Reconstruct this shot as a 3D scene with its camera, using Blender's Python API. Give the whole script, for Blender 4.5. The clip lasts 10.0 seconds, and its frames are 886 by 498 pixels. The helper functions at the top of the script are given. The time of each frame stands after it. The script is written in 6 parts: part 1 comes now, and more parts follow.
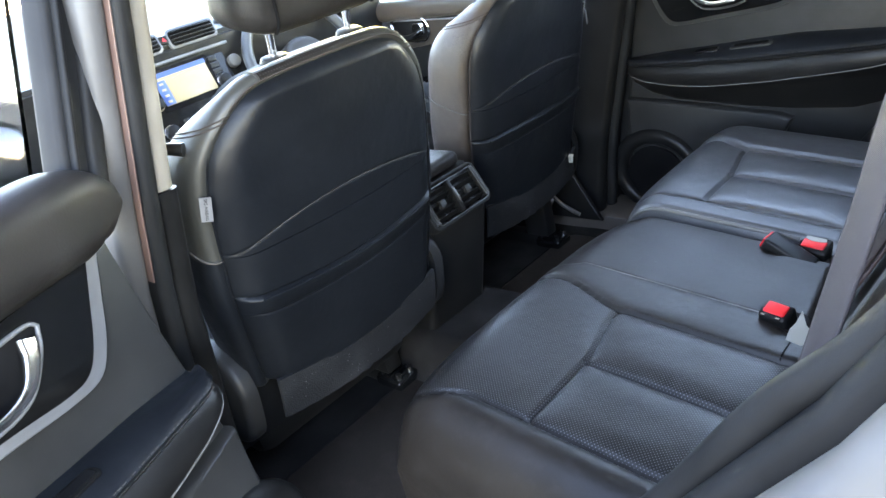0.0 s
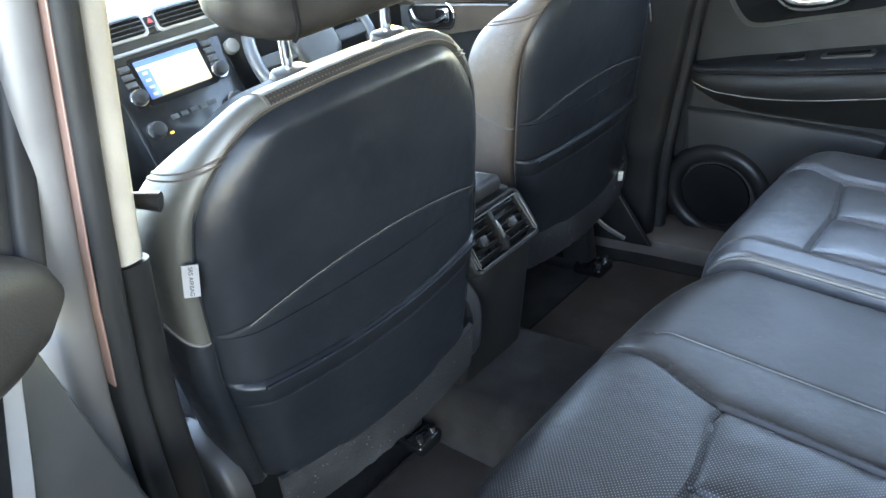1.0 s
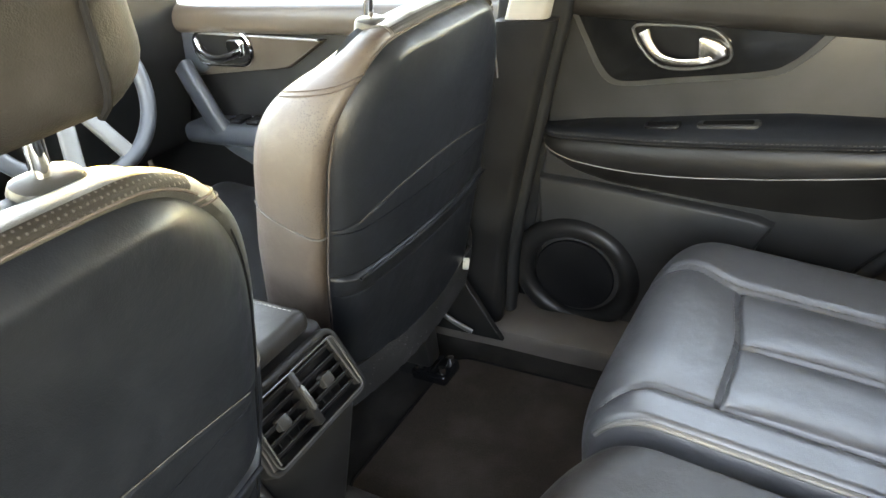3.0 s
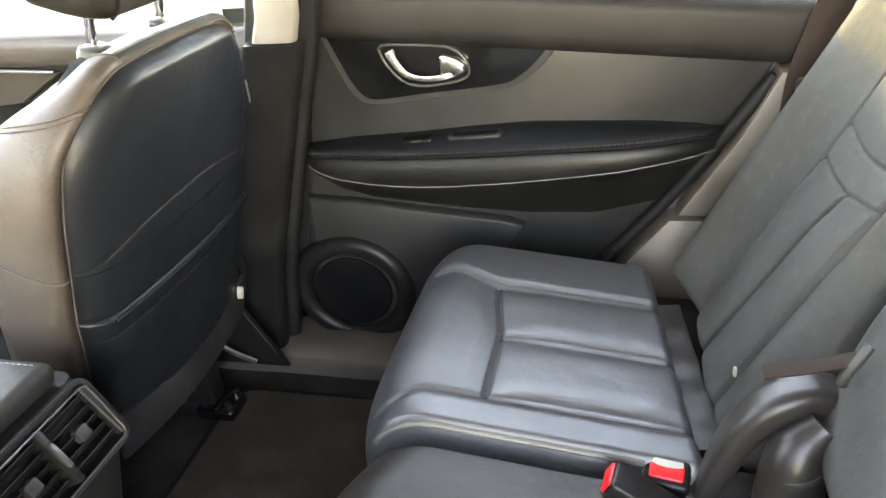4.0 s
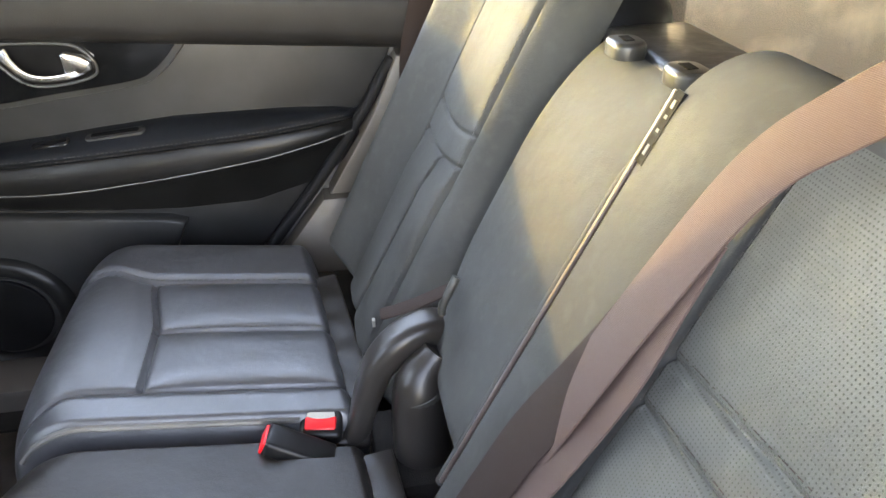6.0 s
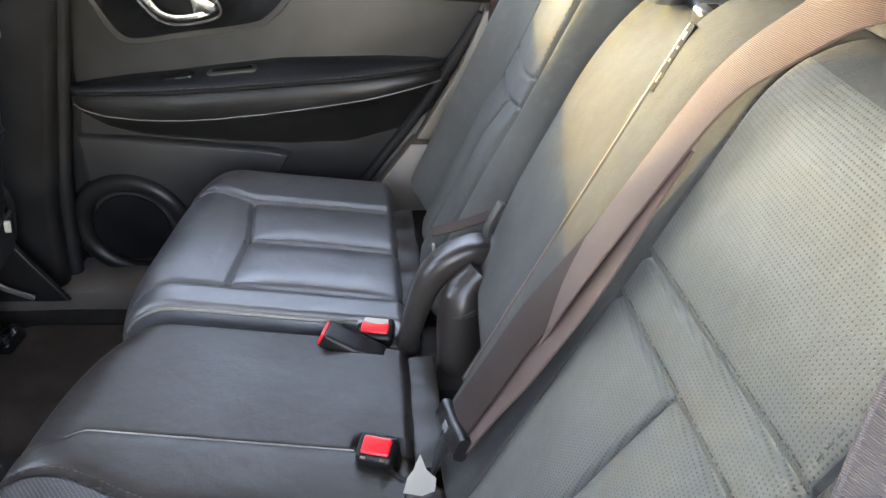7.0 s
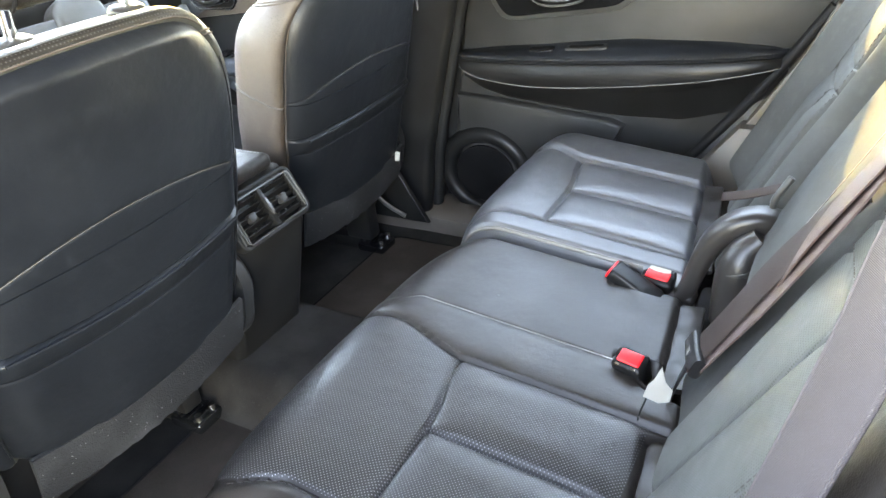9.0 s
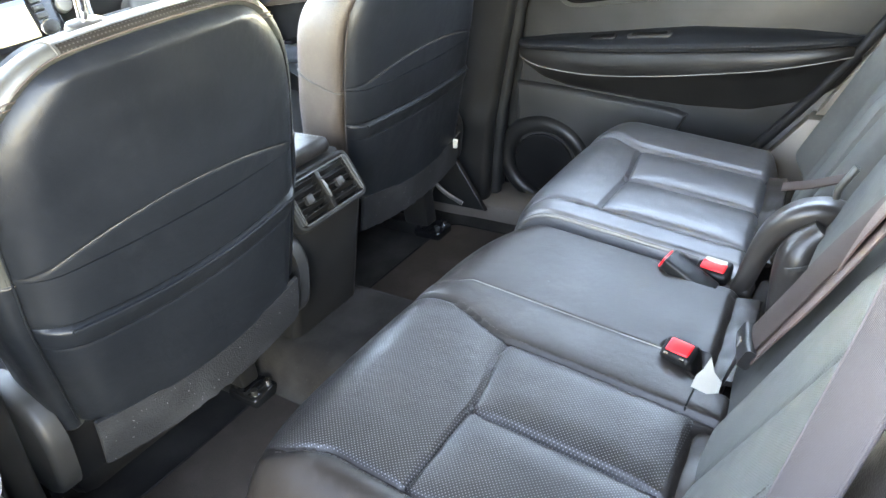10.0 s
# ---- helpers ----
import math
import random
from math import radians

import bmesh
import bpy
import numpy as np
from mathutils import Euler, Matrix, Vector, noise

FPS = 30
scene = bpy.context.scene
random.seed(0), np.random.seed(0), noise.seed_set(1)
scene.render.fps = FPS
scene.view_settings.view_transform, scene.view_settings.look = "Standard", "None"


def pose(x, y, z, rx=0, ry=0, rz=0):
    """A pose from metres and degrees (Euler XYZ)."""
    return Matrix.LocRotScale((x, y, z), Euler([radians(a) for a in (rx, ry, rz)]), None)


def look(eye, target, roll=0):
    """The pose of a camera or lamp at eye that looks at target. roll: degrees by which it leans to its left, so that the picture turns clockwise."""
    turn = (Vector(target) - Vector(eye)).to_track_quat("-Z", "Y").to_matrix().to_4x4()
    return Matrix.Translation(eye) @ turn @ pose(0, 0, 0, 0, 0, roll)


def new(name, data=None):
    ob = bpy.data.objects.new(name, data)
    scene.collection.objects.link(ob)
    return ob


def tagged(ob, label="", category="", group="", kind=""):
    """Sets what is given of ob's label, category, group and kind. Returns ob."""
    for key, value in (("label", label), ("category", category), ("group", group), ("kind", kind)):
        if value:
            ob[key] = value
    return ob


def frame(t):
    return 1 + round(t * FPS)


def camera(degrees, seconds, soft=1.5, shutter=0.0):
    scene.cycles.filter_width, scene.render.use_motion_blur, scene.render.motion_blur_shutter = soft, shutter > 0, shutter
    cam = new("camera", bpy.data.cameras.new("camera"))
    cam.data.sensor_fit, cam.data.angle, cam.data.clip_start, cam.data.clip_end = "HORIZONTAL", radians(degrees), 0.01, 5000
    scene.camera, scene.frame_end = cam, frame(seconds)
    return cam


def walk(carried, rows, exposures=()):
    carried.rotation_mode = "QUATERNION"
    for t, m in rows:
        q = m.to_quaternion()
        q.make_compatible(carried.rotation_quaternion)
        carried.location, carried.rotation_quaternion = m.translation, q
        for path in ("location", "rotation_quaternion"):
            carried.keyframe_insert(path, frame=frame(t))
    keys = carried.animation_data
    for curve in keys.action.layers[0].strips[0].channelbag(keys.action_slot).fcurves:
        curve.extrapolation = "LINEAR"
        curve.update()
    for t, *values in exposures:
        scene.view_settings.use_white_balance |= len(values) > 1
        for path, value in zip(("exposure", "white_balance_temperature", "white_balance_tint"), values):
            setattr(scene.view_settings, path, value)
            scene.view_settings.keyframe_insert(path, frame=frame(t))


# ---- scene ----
cam = camera(62.2, 10.0)
PATH = [
    (0, (0.262, -1.001, 1.445), (-1.081, 0.222, 0.612), -14.2),
    (0.5, (0.137, -0.92, 1.451), (-1.33, 0.14, 0.599), -13.6),
    (1, (0.01, -0.84, 1.453), (-1.307, 0.37, 0.557), -12.2),
    (1.5, (-0.09, -0.724, 1.452), (-1.332, 0.551, 0.538), -10.4),
    (2, (-0.138, -0.6, 1.447), (-1.354, 0.687, 0.517), -9.5),
    (2.2, (-0.153, -0.565, 1.446), (-1.347, 0.738, 0.51), -9.3),
    (3.3, (-0.235, -0.477, 1.448), (-1.051, 1.075, 0.486), -6.9),
    (3.5, (-0.223, -0.479, 1.444), (-0.939, 1.125, 0.488), -6.4),
    (4, (-0.174, -0.481, 1.443), (-0.634, 1.21, 0.479), -5.4),
    (4.5, (-0.128, -0.491, 1.443), (-0.331, 1.245, 0.471), -4.1),
    (5, (-0.093, -0.5, 1.446), (-0.067, 1.24, 0.46), -3.0),
    (5.5, (-0.073, -0.512, 1.44), (0.143, 1.214, 0.454), -2.0),
    (5.7, (-0.073, -0.519, 1.438), (0.201, 1.198, 0.449), -1.6),
    (6.8, (0.007, -0.633, 1.422), (0.076, 1.078, 0.389), -1.2),
    (7, (0.01, -0.658, 1.417), (-0.04, 1.054, 0.384), -1.7),
    (7.5, (0.018, -0.742, 1.418), (-0.318, 0.942, 0.392), -2.6),
    (8, (0.065, -0.859, 1.439), (-0.535, 0.758, 0.426), -4.2),
    (8.5, (0.103, -0.884, 1.45), (-0.684, 0.658, 0.449), -5.5),
    (9, (0.118, -0.843, 1.451), (-0.8, 0.628, 0.454), -6.6),
    (9.5, (0.112, -0.824, 1.439), (-0.889, 0.593, 0.443), -7.3),
    (10, (0.139, -0.846, 1.442), (-0.92, 0.528, 0.446), -7.9),
]
EXPOSURES = [(0.0, 3.95, 7500, 24), (0.5, 4.4, 7300, 20), (1.0, 4.42, 7400, 20), (2.0, 4.68, 8700, 20), (3.5, 4.72, 10500, 25), (4.5, 4.72, 10300, 27), (5.0, 4.52, 9300, 29), (7.0, 4.37, 9000, 29), (7.7, 4.70, 9400, 29), (8.5, 4.95, 9300, 25), (10.0, 5.22, 8600, 23)]
walk(cam, [(t, look(eye, target, roll)) for t, eye, target, roll in PATH], EXPOSURES)

# ---- light ----
SUN_DIR = Vector((-0.97, 1.0, 0.27)).normalized()
world = bpy.data.worlds.new("sky")
scene.world = world
world.use_nodes = True
wn, wl = world.node_tree.nodes, world.node_tree.links
sky = wn.new("ShaderNodeTexSky")
sky.sky_type = "NISHITA"
sky.sun_disc = False
sky.dust_density, sky.air_density, sky.ozone_density = 0.0, 0.8, 0.6
sky.sun_elevation = math.asin(SUN_DIR.z)
sky.sun_rotation = math.atan2(SUN_DIR.x, SUN_DIR.y)
wl.new(sky.outputs[0], wn["Background"].inputs[0])
wn["Background"].inputs[1].default_value = 0.4
sun = new("sun", bpy.data.lights.new("sun", "SUN"))
sun.data.energy, sun.data.angle, sun.data.color = 0.40, radians(0.5), (1.0, 0.82, 0.13)
sun.matrix_world = look(SUN_DIR * 20, (0, 0, 0))


# ---- materials ----
def shader(name, colour, rough=0.5, metal=0.0, spec=0.5):
    m = bpy.data.materials.new(name)
    m.use_nodes = True
    b = m.node_tree.nodes["Principled BSDF"]
    b.inputs["Base Color"].default_value = (*colour, 1)
    b.inputs["Roughness"].default_value = rough
    b.inputs["Metallic"].default_value = metal
    b.inputs["Specular IOR Level"].default_value = spec
    return m, m.node_tree.nodes, m.node_tree.links, b


def mix_colours(n, l, fac, a, b):
    mx = n.new("ShaderNodeMix")
    mx.data_type = "RGBA"
    l.new(fac, mx.inputs[0])
    for sock, val in ((mx.inputs[6], a), (mx.inputs[7], b)):
        if isinstance(val, tuple):
            sock.default_value = (*val, 1)
        else:
            l.new(val, sock)
    return mx.outputs[2]


def ramp(n, l, src, lo, hi):
    r = n.new("ShaderNodeMapRange")
    l.new(src, r.inputs[0])
    r.inputs[1].default_value, r.inputs[2].default_value = lo, hi
    return r.outputs[0]


def noise_tex(n, l, vec, scale, detail=3.0):
    t = n.new("ShaderNodeTexNoise")
    t.inputs["Scale"].default_value, t.inputs["Detail"].default_value = scale, detail
    l.new(vec, t.inputs["Vector"])
    return t.outputs[0]


def leather(name, colour, rough=0.4, dust=0.35, grain=900.0, bump=0.25, perf=None, pitch=0.0058, spec=0.5, dot=0.05, spots=False, lift=0.003, hole=0.13):
    """Grained leather with worn, dusty patches; perf: axes of a grid of punched holes, or 'lines' for a ribbed weave."""
    m, n, l, b = shader(name, colour, rough, spec=spec)
    co = n.new("ShaderNodeTexCoord").outputs["Object"]
    big = noise_tex(n, l, co, 9.0, 4)
    mid = noise_tex(n, l, co, 55.0, 5)
    light = tuple(min(1, c * 1.7 + 4 * lift) for c in colour)
    col = mix_colours(n, l, ramp(n, l, big, 0.35, 0.75), colour, tuple(c * 1.25 + lift for c in colour))
    dusty = n.new("ShaderNodeMath")
    dusty.operation = "MULTIPLY"
    l.new(ramp(n, l, mid, 0.52, 0.8), dusty.inputs[0])
    dusty.inputs[1].default_value = dust
    col = mix_colours(n, l, dusty.outputs[0], col, light)
    vo = n.new("ShaderNodeTexVoronoi")
    vo.inputs["Scale"].default_value = grain
    l.new(co, vo.inputs["Vector"])
    bp = n.new("ShaderNodeBump")
    bp.inputs["Strength"].default_value, bp.inputs["Distance"].default_value = bump, 0.0006
    l.new(vo.outputs["Distance"], bp.inputs["Height"])
    normal = bp.outputs[0]
    wr = n.new("ShaderNodeBump")
    wr.inputs["Strength"].default_value, wr.inputs["Distance"].default_value = 0.36, 0.005
    l.new(noise_tex(n, l, co, 24.0, 4), wr.inputs["Height"])
    l.new(normal, wr.inputs["Normal"])
    normal = wr.outputs[0]
    if perf:
        mp = n.new("ShaderNodeMapping")
        mp.inputs["Rotation"].default_value = perf
        l.new(co, mp.inputs["Vector"])
        dots = n.new("ShaderNodeTexVoronoi")
        dots.voronoi_dimensions = "2D"
        dots.inputs["Scale"].default_value = 1 / pitch
        dots.inputs["Randomness"].default_value = 0.0
        l.new(mp.outputs[0], dots.inputs["Vector"])
        edge = ramp(n, l, dots.outputs["Distance"], hole, hole + 0.09)
        col = mix_colours(n, l, edge, tuple(min(1, max(0.003, c * 2.5 + dot)) for c in colour), col)
        hb = n.new("ShaderNodeBump")
        hb.inputs["Strength"].default_value, hb.inputs["Distance"].default_value = 0.5, 0.0008
        l.new(edge, hb.inputs["Height"])
        l.new(normal, hb.inputs["Normal"])
        normal = hb.outputs[0]
    if spots:
        sv = n.new("ShaderNodeTexVoronoi")
        sv.inputs["Scale"].default_value = 380.0
        l.new(co, sv.inputs["Vector"])
        thin = n.new("ShaderNodeMath")
        thin.operation = "MULTIPLY_ADD"
        l.new(noise_tex(n, l, co, 14.0, 2), thin.inputs[0])
        thin.inputs[1].default_value = -0.98
        l.new(sv.outputs["Distance"], thin.inputs[2])
        col = mix_colours(n, l, ramp(n, l, thin.outputs[0], -0.36, -0.24), tuple(c * 0.4 for c in colour), col)
    l.new(col, b.inputs["Base Color"])
    rr = n.new("ShaderNodeMapRange")
    streak = n.new("ShaderNodeMapping")
    streak.inputs["Scale"].default_value = (9.0, 14.0, 3.5)
    l.new(co, streak.inputs["Vector"])
    wipe = n.new("ShaderNodeMath")
    wipe.operation = "MULTIPLY_ADD"
    l.new(noise_tex(n, l, streak.outputs[0], 1.0, 6), wipe.inputs[0])
    wipe.inputs[1].default_value = 1.3
    l.new(mid, wipe.inputs[2])
    l.new(wipe.outputs[0], rr.inputs[0])
    rr.inputs[1].default_value, rr.inputs[2].default_value = 0.75, 1.6
    rr.inputs[3].default_value, rr.inputs[4].default_value = max(0.31, rough - 0.06), rough + 0.14
    l.new(rr.outputs[0], b.inputs["Roughness"])
    l.new(normal, b.inputs["Normal"])
    return m


def plastic(name, colour, rough=0.5, grain=700.0, bump=0.2, spec=0.5):
    m, n, l, b = shader(name, colour, rough, spec=spec)
    co = n.new("ShaderNodeTexCoord").outputs["Object"]
    mid = noise_tex(n, l, co, 14.0, 6)
    l.new(mix_colours(n, l, ramp(n, l, mid, 0.4, 0.75), colour, tuple(min(1, c * 1.3 + 0.003) for c in colour)), b.inputs["Base Color"])
    bp = n.new("ShaderNodeBump")
    bp.inputs["Strength"].default_value, bp.inputs["Distance"].default_value = bump, 0.0005
    l.new(noise_tex(n, l, co, grain, 2), bp.inputs["Height"])
    l.new(bp.outputs[0], b.inputs["Normal"])
    rr = n.new("ShaderNodeMapRange")
    l.new(mid, rr.inputs[0])
    rr.inputs[3].default_value, rr.inputs[4].default_value = max(0.02, rough - 0.1), rough + 0.1
    l.new(rr.outputs[0], b.inputs["Roughness"])
    return m


def fabric(name, colour, fine=900.0, rough=0.95, bump=0.9, depth=0.002, speck=None):
    m, n, l, b = shader(name, colour, rough, spec=0.15)
    co = n.new("ShaderNodeTexCoord").outputs["Object"]
    fib = noise_tex(n, l, co, fine, 4)
    big = noise_tex(n, l, co, 12.0, 5)
    col = mix_colours(n, l, ramp(n, l, fib, 0.3, 0.7), tuple(c * 0.6 for c in colour), tuple(min(1, c * 1.45) for c in colour))
    col = mix_colours(n, l, ramp(n, l, big, 0.45, 0.8), col, tuple(min(1, c * 1.7 + 0.01) for c in colour))
    if speck:
        sp = noise_tex(n, l, co, 240.0, 1)
        col = mix_colours(n, l, ramp(n, l, sp, 0.74, 0.78), col, speck)
    l.new(col, b.inputs["Base Color"])
    bp = n.new("ShaderNodeBump")
    bp.inputs["Strength"].default_value, bp.inputs["Distance"].default_value = bump, depth
    l.new(fib, bp.inputs["Height"])
    l.new(bp.outputs[0], b.inputs["Normal"])
    return m


def webbing(name, colour, fine=330.0):
    m, n, l, b = shader(name, colour, 0.75, spec=0.15)
    co = n.new("ShaderNodeTexCoord").outputs["Object"]
    w = n.new("ShaderNodeTexWave")
    w.bands_direction = "Z"
    w.inputs["Scale"].default_value, w.inputs["Distortion"].default_value = fine, 0.12
    l.new(co, w.inputs["Vector"])
    l.new(mix_colours(n, l, w.outputs[1], tuple(c * 0.82 for c in colour), tuple(c * 1.12 for c in colour)), b.inputs["Base Color"])
    bp = n.new("ShaderNodeBump")
    bp.inputs["Strength"].default_value, bp.inputs["Distance"].default_value = 0.5, 0.0006
    l.new(w.outputs[1], bp.inputs["Height"])
    l.new(bp.outputs[0], b.inputs["Normal"])
    return m


def glass(name, tint=(0.85, 0.9, 0.88)):
    m, n, l, b = shader(name, tint, 0.02)
    b.inputs["Transmission Weight"].default_value = 1.0
    b.inputs["IOR"].default_value = 1.05
    return m


def glow(name, colour, strength):
    m, n, l, b = shader(name, colour, 0.3)
    b.inputs["Emission Color"].default_value = (*colour, 1)
    b.inputs["Emission Strength"].default_value = strength
    return m


# one bench leather twice: bluish sky sheen here, warm headliner bounce in the next
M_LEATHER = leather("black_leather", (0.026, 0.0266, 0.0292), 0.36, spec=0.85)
M_LEATHER_WIDE = leather("warm_bounce_black_leather", (0.0118, 0.0098, 0.0086), 0.35, spec=0.26)
M_LEATHER_HEAD = leather("headrest_leather", (0.0088, 0.0080, 0.0076), 0.42, spec=0.16)
# bench leather brightened: skylight from the open door is put into its colour
M_LEATHER_REST = leather("skylit_backrest_leather", (0.040, 0.041, 0.0395), 0.72, spec=0.06)
M_LEATHER_BACK = leather("seat_back_vinyl", (0.0044, 0.0053, 0.0067), 0.35, bump=0.15, spec=0.18, lift=0.001)
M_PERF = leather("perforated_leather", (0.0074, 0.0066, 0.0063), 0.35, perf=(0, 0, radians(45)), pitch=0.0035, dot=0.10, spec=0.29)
# perforated leather with the same skylight added to its base colour
M_PERF_BACK = leather("skylit_perforated_leather", (0.056, 0.058, 0.055), 0.60, perf=(0, radians(63.4), 0), pitch=0.0032, spec=0.14, dot=-0.112, hole=0.15)
M_PERF_TOP = leather("perforated_strip_leather", (0.0070, 0.0058, 0.0050), 0.55, perf=(0, radians(-45), 0), pitch=0.0046, spec=0.1, dot=0.014, lift=0.0012)
M_SIDE = leather("bolster_leather", (0.022, 0.022, 0.0195), 0.44, spec=0.45)
M_SPOT = leather("worn_bolster_leather", (0.027, 0.0200, 0.0160), 0.46, dust=0.6, spots=True, spec=0.33)
M_PLASTIC = plastic("black_plastic", (0.006, 0.006, 0.0061), 0.36, spec=0.18)
M_PLASTIC_GREY = plastic("charcoal_plastic", (0.0148, 0.0149, 0.0151), 0.42, spec=0.22)
M_SOFT = plastic("soft_belt_trim", (0.0090, 0.0082, 0.0080), 0.5, 500, 0.4, spec=0.2)
M_GLOSS = plastic("gloss_black_trim", (0.0035, 0.0037, 0.004), 0.16, 60, 0.02, spec=0.3)
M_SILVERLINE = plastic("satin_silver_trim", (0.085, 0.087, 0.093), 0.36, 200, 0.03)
M_CHROME = shader("chrome", (0.82, 0.82, 0.84), 0.08, 1.0)[0]
M_SATIN = shader("satin_metal", (0.75, 0.74, 0.73), 0.2, 1.0)[0]
M_EDGE = plastic("satin_dark_edge", (0.05, 0.049, 0.047), 0.35, 200, 0.03)
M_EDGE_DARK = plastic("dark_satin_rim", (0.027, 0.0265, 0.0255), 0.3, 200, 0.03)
M_STEEL = shader("brushed_steel", (0.5, 0.5, 0.5), 0.25, 1.0)[0]
M_CREAM = plastic("cream_trim", (0.14, 0.128, 0.109), 0.6, 500, 0.3)
M_HEADLINER = fabric("cream_headliner", (0.58, 0.49, 0.38), 700, 0.95, 0.4, 0.001)
M_CARPET = fabric("charcoal_carpet", (0.0100, 0.0092, 0.0088), 800, speck=(0.034, 0.032, 0.031))
M_MAT = fabric("floor_mat_carpet", (0.023, 0.0178, 0.0146), 650, speck=(0.042, 0.036, 0.031))
M_FELT = fabric("felt_flap", (0.0080, 0.0085, 0.0096), 420, speck=(0.022, 0.022, 0.023))
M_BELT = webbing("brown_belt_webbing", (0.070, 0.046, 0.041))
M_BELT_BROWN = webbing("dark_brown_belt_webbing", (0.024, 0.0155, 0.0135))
M_BELT_DARK = webbing("charcoal_belt_webbing", (0.045, 0.0395, 0.041))
# tan base colour carries the sunlit sheen on the driver door's trim
M_DOOR_SUNLIT = plastic("sunlit_door_trim", (0.030, 0.0245, 0.0205), 0.36, 500, 0.2, spec=0.3)
# blue-grey base holds the sky's reflection as a tint
M_PULL = plastic("sky_tinted_satin_grey", (0.020, 0.0225, 0.0265), 0.38, 400, 0.1, spec=0.45)
M_SEAL = plastic("rubber_seal", (0.006, 0.0063, 0.0068), 0.6, spec=0.15)
M_TAN = plastic("tan_trim", (0.085, 0.072, 0.06), 0.5, 500, 0.3)
# paler leather that paints highlights on a rolled edge and a crease
M_EDGE_HIGHLIGHT = leather("edge_highlight_leather", (0.075, 0.072, 0.067), 0.35)
M_PIPE_DARK = leather("brown_piping_leather", (0.058, 0.041, 0.036), 0.4, spec=0.3)
M_THREAD = fabric("pale_thread", (0.2, 0.19, 0.175), 2500, 0.8, 0.3, 0.0004)
M_THREAD_DARK = fabric("dark_thread", (0.045, 0.042, 0.039), 2500, 0.8, 0.3, 0.0004)
M_STITCH = fabric("brown_thread", (0.032, 0.025, 0.022), 2500, 0.8, 0.3, 0.0004)
M_RED = plastic("red_button", (0.62, 0.008, 0.012), 0.35, 200, 0.02)
M_WHITE = plastic("white_tag", (0.24, 0.228, 0.20), 0.8, 200, 0.1)
M_TAG = plastic("grey_fabric_tag", (0.080, 0.080, 0.083), 0.8, 300, 0.2)
M_INK = plastic("dark_ink", (0.004, 0.004, 0.0043), 0.7, spec=0.04)
M_ZIP = plastic("brown_zip_tape", (0.034, 0.025, 0.021), 0.7, spec=0.15)
M_HINGE = plastic("brown_black_plastic", (0.0145, 0.0125, 0.0113), 0.36, 500, 0.15, spec=0.35)
M_FRAME = plastic("dark_frame_trim", (0.012, 0.0125, 0.0135), 0.6, 300, 0.1, spec=0.12)
M_SOCKET = plastic("satin_socket_plastic", (0.014, 0.014, 0.0135), 0.32, 300, 0.05, spec=0.4)
M_PAINT = plastic("silver_paint", (0.066, 0.065, 0.065), 0.5, 60, 0.01, spec=0.25)
# warm reflection on the door jamb, painted as a copper tone
M_JAMB_REFLECTION = plastic("jamb_reflection_tint", (0.09, 0.055, 0.046), 0.4, 60, 0.01)
M_CAR_PAINT = plastic("pale_car_paint", (0.55, 0.50, 0.47), 0.22, 40, 0.01)
M_CAR_GLASS = plastic("dark_side_glass", (0.02, 0.025, 0.024), 0.05, 40, 0.0)
M_ASPHALT = fabric("asphalt", (0.06, 0.058, 0.056), 120, 0.9, 0.8, 0.004)
M_GLASS = glass("window_glass")
# dark glass for the added tailgate pane that cuts rear light
M_GLASS_DARK = glass("rear_dimming_glass", (0.12, 0.13, 0.125))
M_SCREEN = glow("map_screen", (0.22, 0.18, 0.105), 0.045)
M_SCREEN_BLUE = glow("screen_blue", (0.02, 0.05, 0.16), 0.10)
M_SCREEN_RED = glow("screen_route", (0.5, 0.18, 0.12), 0.08)
M_HAZARD = plastic("hazard_red", (0.4, 0.01, 0.012), 0.4, 200, 0.02)
M_AMBER = glow("amber_lamp", (0.9, 0.4, 0.03), 0.15)
M_BRASS = plastic("sill_plate", (0.062, 0.053, 0.046), 0.45)


# ---- modelling tools ----
def thing(name, at, label="", category="", group="", kind=""):
    e = new(name)
    e.empty_display_size = 0.05
    e.location = at
    return tagged(e, label, category, group, kind)


def finish(name, bm, material, smooth=True):
    me = bpy.data.meshes.new(name)
    bmesh.ops.recalc_face_normals(bm, faces=bm.faces)
    bm.to_mesh(me)
    bm.free()
    me.materials.append(material)
    if smooth:
        me.shade_smooth()
        me.set_sharp_from_angle(angle=radians(38))
    return new(name, me)


def part(name, bm, material, parent, label=""):
    ob = finish(name, bm, material)
    ob.parent = parent
    if parent.type == "EMPTY":
        ob.matrix_parent_inverse = Matrix.Translation(-parent.location)
    return tagged(ob, label)


def single(name, bm, material, label="", category="", group="", kind=""):
    return tagged(finish(name, bm, material), label, category, group, kind)


def add_box(bm, lo, hi, bevel=0.004, seg=2, m=None):
    made = bmesh.ops.create_cube(bm, size=1.0)["verts"]
    mat = Matrix.Translation([(a + b) / 2 for a, b in zip(lo, hi)]) @ Matrix.Diagonal([abs(b - a) for a, b in zip(lo, hi)] + [1])
    bmesh.ops.transform(bm, matrix=(m or Matrix()) @ mat, verts=made)
    if bevel:
        edges = list({e for v in made for e in v.link_edges})
        bmesh.ops.bevel(bm, geom=edges, offset=bevel, segments=seg, affect="EDGES", profile=0.5)
    return bm


